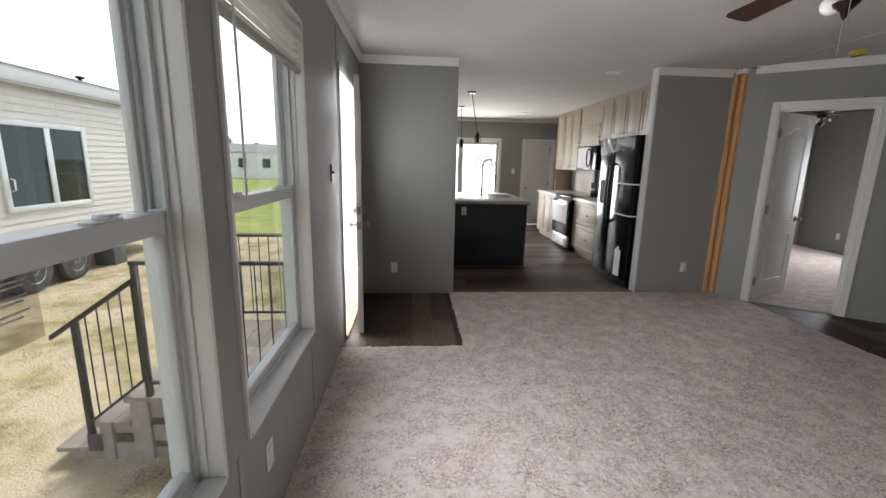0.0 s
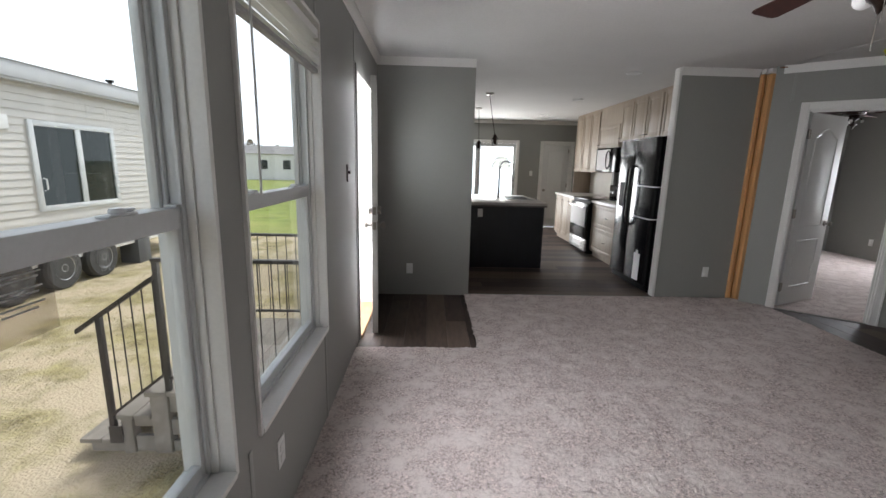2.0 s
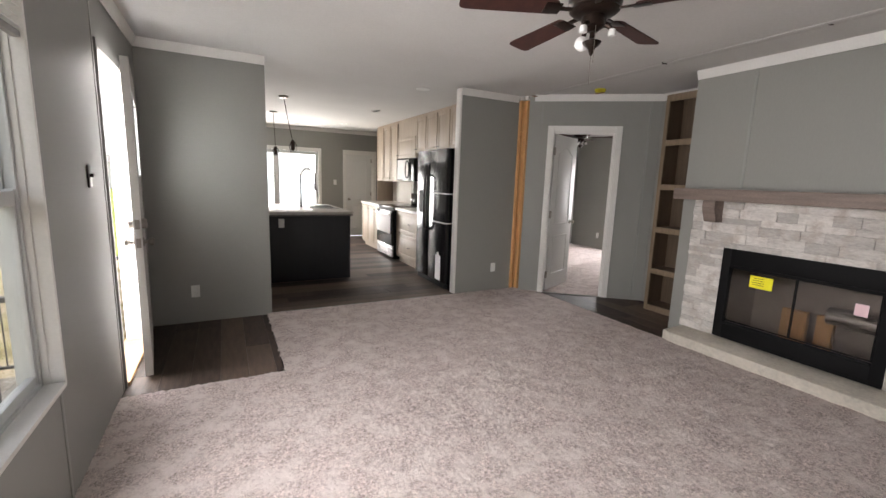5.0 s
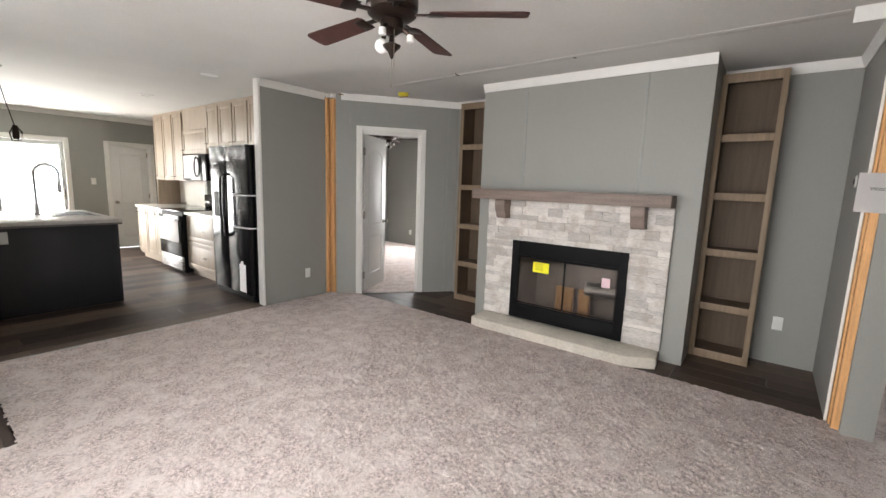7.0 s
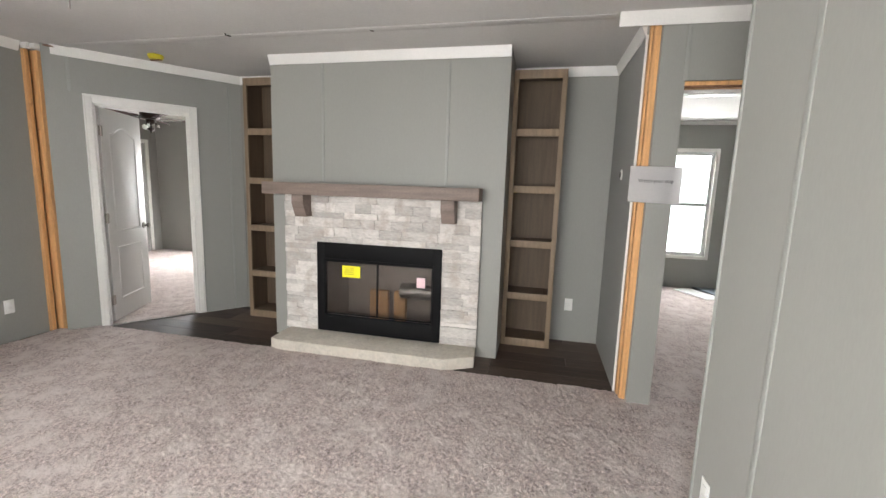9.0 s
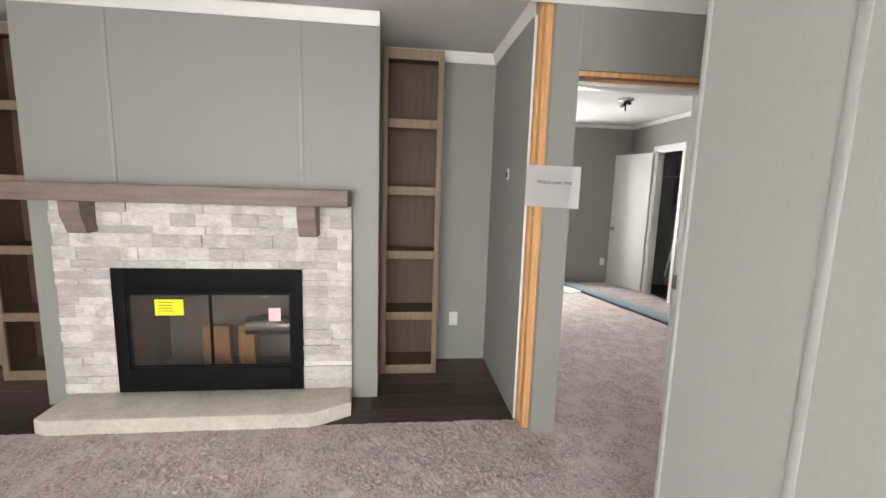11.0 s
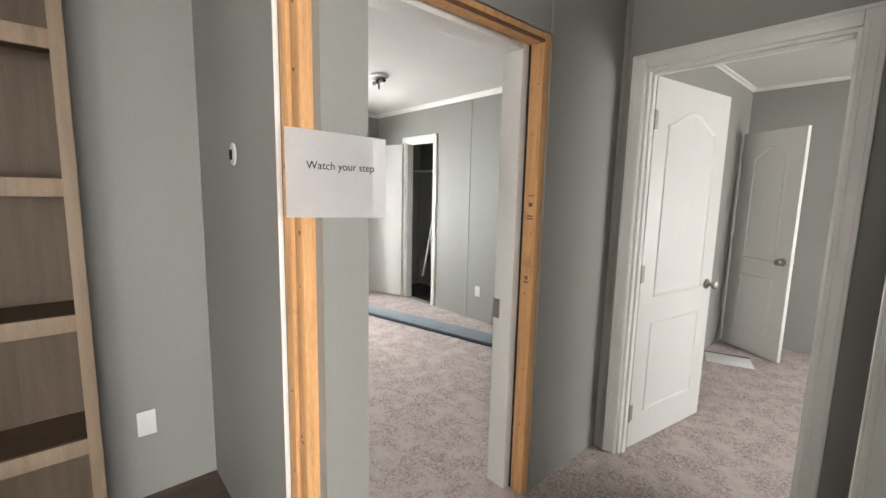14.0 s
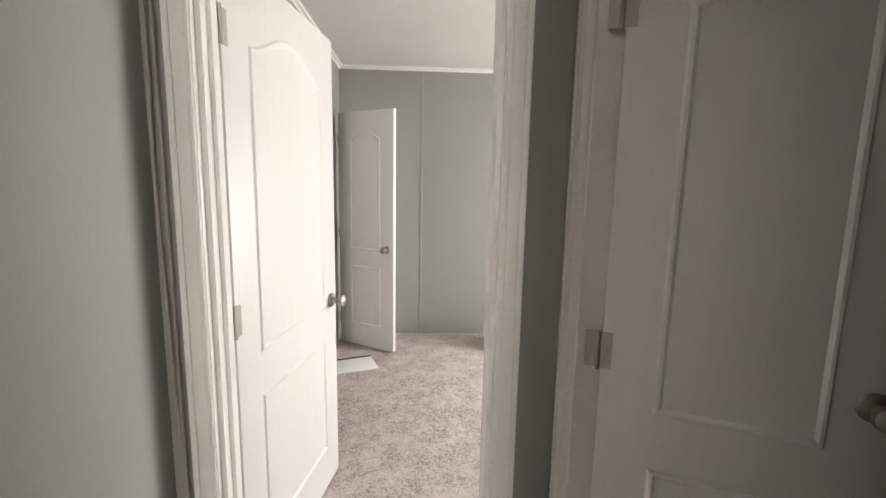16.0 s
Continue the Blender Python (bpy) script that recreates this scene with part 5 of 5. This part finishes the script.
part("brace", tube([(7.12, -2.62, 1.15), (7.50, -2.75, 0.25)], 0.014, 6), PLASTIC, shelf, "white slanted board leaning in the closet", world_space=True)
bag = bmesh.new()
bmesh.ops.create_icosphere(bag, subdivisions=3, radius=0.15)
for v in bag.verts:
    k = noise.noise(v.co * 14) * 0.035 + noise.noise(v.co * 40) * 0.012
    v.co = v.co * (1 + k * 5)
    v.co.z = max(-0.13, v.co.z * 1.1)
solo("plastic_bag", bag, PAPER, "crumpled white plastic bag on the carpet by the wall", "bag", at=(2.76, -3.78, 0.14))
solo("bag_strap", tube([(2.60, -3.86, 0.02), (2.63, -3.88, 0.24), (2.74, -3.90, 0.33), (2.88, -3.93, 0.27)], 0.012, 8), BLACK, "black strap lying over the bag", "strap")
reg = thing("floor_register", pose(3.987, -3.344, 0.010, 0, 0, 20), "loose pale floor vent cover with a dark edge", "vent cover")
part("panel", boxes((-0.17, 0.17, -0.12, 0.12, 0.0, 0.012), bevel=0.003), PLASTIC, reg)
part("edge", boxes((-0.17, 0.17, -0.135, -0.121, 0.0, 0.015), bevel=0.002), BLACK, reg)
sheet2 = thing("floor_sheet", pose(7.72, -1.28, 0.012, 0, 0, 25), "pale flat panel lying on the carpet below the window", "panel")
part("panel", boxes((-0.30, 0.30, -0.14, 0.14, 0.0, 0.014), bevel=0.003), PLASTIC, sheet2)
part("edge", boxes((-0.30, 0.30, -0.155, -0.141, 0.0, 0.017), bevel=0.002), BLACK, sheet2)

# ---- outside ----
GR = -0.80
ground = bmesh.new()
n = 60
gv = {}
for i in range(n + 1):
    for j in range(n + 1):
        f = lambda k: math.copysign(abs(k) ** 2.2, k) * 400
        x, y = f(2 * i / n - 1) - 4, f(2 * j / n - 1) + 5
        gv[i, j] = ground.verts.new((x, y, GR + 0.03 * noise.noise((x * 0.5, y * 0.5, 0))))
for i in range(n):
    for j in range(n):
        ground.faces.new((gv[i, j], gv[i + 1, j], gv[i + 1, j + 1], gv[i, j + 1]))
structure("ground", ground, GRASS, "patchy lawn of dry and green grass", "ground")
structure("ground_lawn", boxes((-70, -6.2, 13.5, 78, GR + 0.02, GR + 0.045), (-6.2, -0.6, 13.5, 78, GR + 0.02, GR + 0.045)), GREEN_GRASS, "greener mown lawn beyond the dry strip", "ground")
DRY_GRASS = material("dry_grass", (0.30, 0.27, 0.13), 0.9)
blades = bmesh.new()
rb = random.Random(21)
for i in range(14000):
    x, y = rb.uniform(-5.4, -0.3), rb.uniform(0.5, 11)
    h, a = rb.uniform(0.012, 0.03), rb.uniform(0, 6.28)
    z = GR + 0.03 * noise.noise((x * 0.5, y * 0.5, 0)) - 0.005
    dx, dy = 0.006 * math.cos(a), 0.006 * math.sin(a)
    p = [blades.verts.new(q) for q in ((x - dx, y - dy, z), (x + dx, y + dy, z), (x + rb.uniform(-0.03, 0.03), y + rb.uniform(-0.03, 0.03), z + h))]
    blades.faces.new(p)
solo("grass_blades", blades, DRY_GRASS, "short dry and green grass blades", "grass", kind="stuff")

# pale overcast sky far beyond the lawn, open above
haze = bpy.data.materials.new("overcast_sky")
haze.use_nodes = True
hb_ = haze.node_tree.nodes["Principled BSDF"]
hb_.inputs["Base Color"].default_value = (0, 0, 0, 1)
hb_.inputs["Emission Color"].default_value = (0.94, 0.97, 1.0, 1)
hb_.inputs["Emission Strength"].default_value = 3.0
ring = bmesh.new()
lo_, hi_ = [], []
for i in range(48):
    a = 2 * math.pi * i / 48
    lo_.append(ring.verts.new((300 * math.cos(a), 300 * math.sin(a), GR - 4)))
    hi_.append(ring.verts.new((300 * math.cos(a), 300 * math.sin(a), 230)))
for i in range(48):
    ring.faces.new((lo_[i], lo_[(i + 1) % 48], hi_[(i + 1) % 48], hi_[i]))
structure("backdrop", ring, haze, "pale overcast sky beyond the far trees", "sky")

panel = bmesh.new()
panel.faces.new([panel.verts.new(p) for p in ((-1.0, 14.0, -3), (9, 14.0, -3), (9, 14.0, 6), (-1.0, 14.0, 6))])
structure("backdrop_north", panel, haze, "white overcast glare outside the patio door", "sky")

panel = bmesh.new()
panel.faces.new([panel.verts.new(p) for p in ((11.5, -8, -3), (11.5, 9, -3), (11.5, 9, 6), (11.5, -8, 6))])
structure("backdrop_east", panel, haze, "white overcast glare outside the bedroom windows", "sky")

steps = thing("deck_stairs", pose(-1.3, 4.3, GR), "weathered grey wooden stairs and landing outside the entry door", "stairs")
ST = lambda n, bm, m, parent=steps, lab="": part(n, bm, m, parent, lab, world_space=True)
DECK_Z = -0.282
for x0, x1, z in ((-1.965, -1.655, -0.670), (-1.675, -1.430, -0.472)):
    xm = (x0 + x1) / 2
    ST("tread", boxes((x0, xm - 0.003, 3.56, 5.08, z - 0.036, z), bevel=0.004), DECK)
    ST("tread", boxes((xm + 0.003, x1, 3.56, 5.08, z - 0.036, z), bevel=0.004), DECK)
for i in range(9):
    x = -1.450 + 0.157 * i
    ST("deck_board", boxes((x, x + 0.151, 3.555, 5.10, DECK_Z - 0.036, DECK_Z), bevel=0.003), DECK)
ST("stringer_board", boxes((-1.915, -1.60, 3.60, 3.635, GR - 0.02, -0.708), bevel=0.003), DECK)
ST("stringer_board", boxes((-1.60, -1.43, 3.60, 3.635, GR - 0.02, -0.670), bevel=0.003), DECK)
ST("stringer_board", boxes((-1.60, -1.43, 3.602, 3.637, -0.590, -0.510), bevel=0.003), DECK)
for x0, x1, z in ((-1.655, -1.575, -0.510), (-1.425, -1.300, DECK_Z - 0.038), (-0.19, -0.09, DECK_Z - 0.038)):
    ST("deck_post", boxes((x0, x1, 3.575, 3.66, GR - 0.02, z), bevel=0.003), DECK)
    ST("deck_post", boxes((x0, x1, 4.98, 5.06, GR - 0.02, z), bevel=0.003), DECK)
for z0, z1 in ((-0.47, DECK_Z - 0.038), (-0.66, -0.53), (GR - 0.02, -0.71)):
    ST("rim_board", boxes((-1.30, -0.19, 3.60, 3.635, z0, z1), bevel=0.003), DECK)
ST("riser_board", boxes((-1.425, -1.400, 3.66, 4.98, -0.47, DECK_Z - 0.038), bevel=0.003), DECK)

rail = thing("deck_railing", pose(-1.2, 3.60, DECK_Z), "dark bronze metal stair and deck railing with thin balusters", "railing")
RL = lambda n, bm, parent=rail: part(n, bm, RAIL, parent, "", world_space=True)


def slope_bar(y, x0, z0, x1, z1, t):
    bm = bmesh.new()
    vs = [bm.verts.new(p) for p in ((x0, y - 0.022, z0), (x1, y - 0.022, z1), (x1, y + 0.022, z1), (x0, y + 0.022, z0), (x0, y - 0.022, z0 + t), (x1, y - 0.022, z1 + t), (x1, y + 0.022, z1 + t), (x0, y + 0.022, z0 + t))]
    for q in ((3, 2, 1, 0), (4, 5, 6, 7), (0, 1, 5, 4), (1, 2, 6, 5), (2, 3, 7, 6), (3, 0, 4, 7)):
        bm.faces.new([vs[i] for i in q])
    return bm


top_z = lambda x: 0.275 + (x + 1.72) * 0.70
bot_z = lambda x: -0.500 + (x + 1.72) * 0.80
for y in (3.59, 5.05):
    RL("stair_post", boxes((-1.740, -1.702, y - 0.019, y + 0.019, -0.68, 0.285), bevel=0.004))
    RL("post_bracket", boxes((-1.735, -1.640, y - 0.038, y - 0.028, -0.70, -0.56), bevel=0.003))
    RL("hand_rail", slope_bar(y, -1.885, top_z(-1.885), -1.275, top_z(-1.275), 0.036))
    RL("lower_rail", slope_bar(y, -1.705, bot_z(-1.705), -1.275, bot_z(-1.275), 0.026))
    for i in range(5):
        x = -1.648 + 0.083 * i
        RL("baluster", tube([(x, y, bot_z(x) + 0.01), (x, y, top_z(x) + 0.01)], 0.0048, 6))
    top = 0.70 if y < 4 else 0.64
    RL("deck_post", boxes((-1.300, -1.262, y - 0.019, y + 0.019, DECK_Z, top), bevel=0.004))
    RL("deck_post", boxes((-0.110, -0.072, y - 0.019, y + 0.019, DECK_Z, top), bevel=0.004))
    RL("rail_bar", boxes((-1.305, -0.07, y - 0.024, y + 0.024, top, top + 0.026), bevel=0.004))
    RL("rail_bar", boxes((-1.262, -0.11, y - 0.014, y + 0.014, -0.190, -0.166), bevel=0.003))
    for i in range(11):
        x = -1.168 + 0.098 * i
        RL("baluster", tube([(x, y, -0.168), (x, y, top + 0.004)], 0.0048, 6))

# neighbouring home on its wheels
home = thing("mobile_home", pose(-7.6, 4.0, GR), "beige vinyl-sided mobile home on wheels across the lawn", "house")
MH = lambda n, bm, m, parent=home, lab="": part(n, bm, m, parent, lab, world_space=True)
hx, ya, yb, zb, zt = -5.6, -7.0, 12.2, -0.22, 2.48
MH("wall", boxes((-9.6, hx - 0.02, ya, yb, zb, zt)), SIDING)
z = zb
lap = 0
while z < zt - 0.02:
    bm = bmesh.new()
    vs = [bm.verts.new(p) for p in ((hx + 0.012, ya, z), (hx + 0.012, yb, z), (hx - 0.006, yb, z + 0.115), (hx - 0.006, ya, z + 0.115), (hx - 0.02, ya, z), (hx - 0.02, yb, z), (hx - 0.02, yb, z + 0.115), (hx - 0.02, ya, z + 0.115))]
    for q in ((0, 1, 2, 3), (5, 4, 7, 6), (4, 5, 1, 0), (3, 2, 6, 7), (4, 0, 3, 7), (1, 5, 6, 2)):
        bm.faces.new([vs[i] for i in q])
    MH("siding_board", bm, SIDING)
    z += 0.115
MH("fascia", boxes((hx + 0.19, hx + 0.22, ya - 0.1, yb + 0.1, zt + 0.02, zt + 0.24), bevel=0.006), FASCIA)
MH("soffit", boxes((hx - 0.03, hx + 0.19, ya - 0.1, yb + 0.1, zt - 0.01, zt + 0.05)), FASCIA)
MH("drip_edge", boxes((hx + 0.17, hx + 0.235, ya - 0.1, yb + 0.1, zt + 0.24, zt + 0.262)), ROOF)
bm = bmesh.new()
vs = [bm.verts.new(p) for p in ((hx + 0.22, ya - 0.1, zt + 0.26), (hx + 0.22, yb + 0.1, zt + 0.26), (-7.6, yb + 0.1, zt + 0.62), (-7.6, ya - 0.1, zt + 0.62), (-9.8, ya - 0.1, zt + 0.2), (-9.8, yb + 0.1, zt + 0.2))]
for q in ((0, 1, 2, 3), (3, 2, 5, 4), (0, 3, 4), (1, 5, 2), (0, 4, 5, 1)):
    bm.faces.new([vs[i] for i in q])
MH("roof", bm, ROOF)
for y in (7.58, 10.13):
    MH("roof_vent", lathe([(0.04, zt + 0.3), (0.04, zt + 0.46), (0.08, zt + 0.46), (0.08, zt + 0.50)], (hx - 0.5, y, 0), n=12), BLACK)
wy0, wy1, wz0, wz1 = 7.53, 9.30, 0.52, 1.95
win = MH("window", boxes((hx, hx + 0.04, wy0, wy0 + 0.09, wz0, wz1), (hx, hx + 0.04, wy1 - 0.09, wy1, wz0, wz1), (hx, hx + 0.04, wy0 + 0.09, wy1 - 0.09, wz1 - 0.09, wz1), (hx, hx + 0.04, wy0 + 0.09, wy1 - 0.09, wz0, wz0 + 0.09), (hx, hx + 0.035, 8.40, 8.51, wz0 + 0.09, wz1 - 0.09), bevel=0.004), VINYL_FRAME, home, "white framed sliding glass door")
MH("pane", boxes((hx + 0.005, hx + 0.015, wy0 + 0.09, 8.40, wz0 + 0.09, wz1 - 0.09)), DARK_GLASS, win)
MH("pane", boxes((hx + 0.005, hx + 0.015, 8.51, wy1 - 0.09, wz0 + 0.09, wz1 - 0.09)), DARK_GLASS, win)
MH("pull", tube([(hx + 0.04, wy0 + 0.12, 0.85), (hx + 0.09, wy0 + 0.12, 0.87), (hx + 0.09, wy0 + 0.12, 1.03), (hx + 0.04, wy0 + 0.12, 1.05)], 0.012, 8), PLASTIC, win)
MH("vent_cover", boxes((hx, hx + 0.05, 7.00, 7.22, 1.77, 1.98), bevel=0.006), PLASTIC)
MH("chassis_beam", boxes((hx - 0.10, hx - 0.02, ya, yb, zb - 0.14, zb - 0.001), bevel=0.004), TRIM)
MH("axle_beam", boxes((hx - 1.2, hx - 1.1, ya, yb, zb - 0.34, zb - 0.10)), BLACK)
for y in (6.85, 7.73, 8.60):
    tyre = MH("wheel", lathe([(0.20, -0.11), (0.34, -0.11), (0.37, -0.07), (0.37, 0.07), (0.34, 0.11), (0.20, 0.11)], (hx - 0.02, y, GR + 0.355), "x", 24), RUBBER)
    MH("rim", lathe([(0.02, 0.10), (0.06, 0.112), (0.12, 0.085), (0.185, 0.10), (0.205, 0.115), (0.205, 0.08)], (hx - 0.02, y, GR + 0.355), "x", 20), STEEL, tyre)
solo("concrete_block_pier", boxes((-5.95, -5.55, 9.60, 9.98, GR - 0.02, GR + 0.52), bevel=0.01), material("block_grey_dark", (0.10, 0.10, 0.10), 0.9, vary=0.15), "dark concrete block pier beside the wheels", "block")


def far_home(x, y, turn, length, label):
    h = thing("far_mobile_home", pose(x, y, GR, 0, 0, turn), label, "house", "far homes")
    part("wall", boxes((-length / 2, length / 2, -2.1, 2.1, 0.0, 3.0)), SIDING_W, h)
    bm = bmesh.new()
    a, c = length / 2 + 0.3, 2.4
    vs = [bm.verts.new(p) for p in ((-a, -c, 3.0), (a, -c, 3.0), (a, 0, 4.0), (-a, 0, 4.0), (-a, c, 3.0), (a, c, 3.0))]
    for q in ((0, 1, 2, 3), (3, 2, 5, 4), (0, 3, 4), (1, 5, 2), (0, 4, 5, 1)):
        bm.faces.new([vs[i] for i in q])
    part("roof", bm, ROOF, h)
    for k in (-0.35, -0.1, 0.2, 0.38):
        w = part("window", boxes((length * k - 0.5, length * k + 0.5, -2.14, -2.1, 1.2, 2.4), bevel=0.01), VINYL_FRAME, h)
        part("pane", boxes((length * k - 0.42, length * k + 0.42, -2.15, -2.14, 1.28, 2.32)), DARK_GLASS, w)


far_home(-22, 52, 15, 14, "white single-storey home far across the lawn")
far_home(-38, 58, 30, 14, "white single-storey home among far trees")
far_home(-9, 64, 5, 13, "white single-storey home far across the lawn")


def tree(x, y, h, seed):
    rt = random.Random(seed)
    t = thing("tree", pose(x, y, GR), "thin-leaved tree in brown autumn leaf far off behind the homes", "tree", "far trees")
    bm = tube([(0, 0, 0), (0.1, 0.05, h * 0.3), (0.05, 0.1, h * 0.65)], 0.16, 7)
    for i in range(9):
        a, z = rt.uniform(0, 6.28), rt.uniform(h * 0.25, h * 0.62)
        ln = rt.uniform(0.2, 0.38) * h
        tube([(0.06, 0.05, z), (ln * 0.5 * math.cos(a), ln * 0.5 * math.sin(a), z + ln * 0.45), (ln * 0.8 * math.cos(a), ln * 0.8 * math.sin(a), z + ln * 0.9)], 0.05, 5, bm)
    part("trunk", bm, BARK, t)
    lv = bmesh.new()
    for i in range(1400):
        a, k = rt.uniform(0, 6.28), rt.random() ** 0.5
        z = rt.uniform(0.3, 1.0)
        r = h * 0.33 * k * math.sin(math.pi * min(0.95, (z - 0.2) / 0.85)) * (0.75 + 0.5 * noise.noise((math.cos(a) * 2, math.sin(a) * 2, z * 5 + seed)))
        c = Vector((r * math.cos(a), r * math.sin(a), z * h))
        s = 0.17
        p = [lv.verts.new(c + Vector((rt.uniform(-s, s), rt.uniform(-s, s), rt.uniform(-s, s)))) for _ in range(3)]
        lv.faces.new(p)
    part("crown", lv, LEAF, t)


for x, y, h, s in ((-34, 84, 6.2, 1), (-37.5, 82, 7.0, 2), (-41, 84, 6.5, 3), (-45, 88, 7.5, 4), (-31, 90, 5.5, 5), (-50, 86, 7, 6)):
    tree(x, y, h, s)

# ---- floor planks ----
rp = random.Random(31)
PLANK_MESH = {}


def plank(parent, x0, x1, y0, y1, mat):
    key = (round(x1 - x0, 3), round(y1 - y0, 3), mat.name)
    if key not in PLANK_MESH:
        PLANK_MESH[key] = finish(boxes((0.0007, x1 - x0 - 0.0007, 0.0007, y1 - y0 - 0.0007, -0.024, 0.0), bevel=0.0012), "plank", mat, False)
    ob = new("plank", PLANK_MESH[key])
    ob.parent = parent
    ob.location = (x0, y0, -0.004)


def plank_floor(name, x0, x1, y0, y1, along_x, label, skip=lambda x, y: False):
    fl = structure(name, boxes((x0, x1, y0, y1, -0.0295, -0.0285)), SUBFLOOR, label, "floor")
    width, length = 0.18, 1.2
    a0, a1, b0, b1 = (x0, x1, y0, y1) if along_x else (y0, y1, x0, x1)
    b = b0
    while b < b1 - 0.001:
        bn = min(b + width, b1)
        a = a0 - rp.choice((0.0, 0.3, 0.6, 0.9))
        while a < a1 - 0.001:
            s, e = max(a, a0), min(a + length, a1)
            if e - s > 0.01:
                q = (s, e, b, bn) if along_x else (b, bn, s, e)
                if not skip((q[0] + q[1]) / 2, (q[2] + q[3]) / 2):
                    plank(fl, *q, PLANK if along_x else PLANK_Y)
            a += length
        b = bn


plank_floor("floor_kitchen", WEST, 3.98, 5.16, 10.60, True, "dark brown vinyl plank floor of the kitchen")
plank_floor("floor_entry", WEST, 1.020, 3.752, 5.156, False, "dark brown vinyl plank landing inside the entry door")
plank_floor("floor_alcove", 4.262, 5.24, 0.39, 5.04, False, "dark brown vinyl plank floor round the fireplace", skip=lambda x, y: (x > 4.62 and 1.3 < y < 3.25))
solo("carpet_edge_strip", boxes((1.020, 3.17, 5.154, 5.174, -0.004, 0.006), bevel=0.002), BATTEN, "thin pale edge strip between carpet and kitchen floor", "trim", kind="structure")
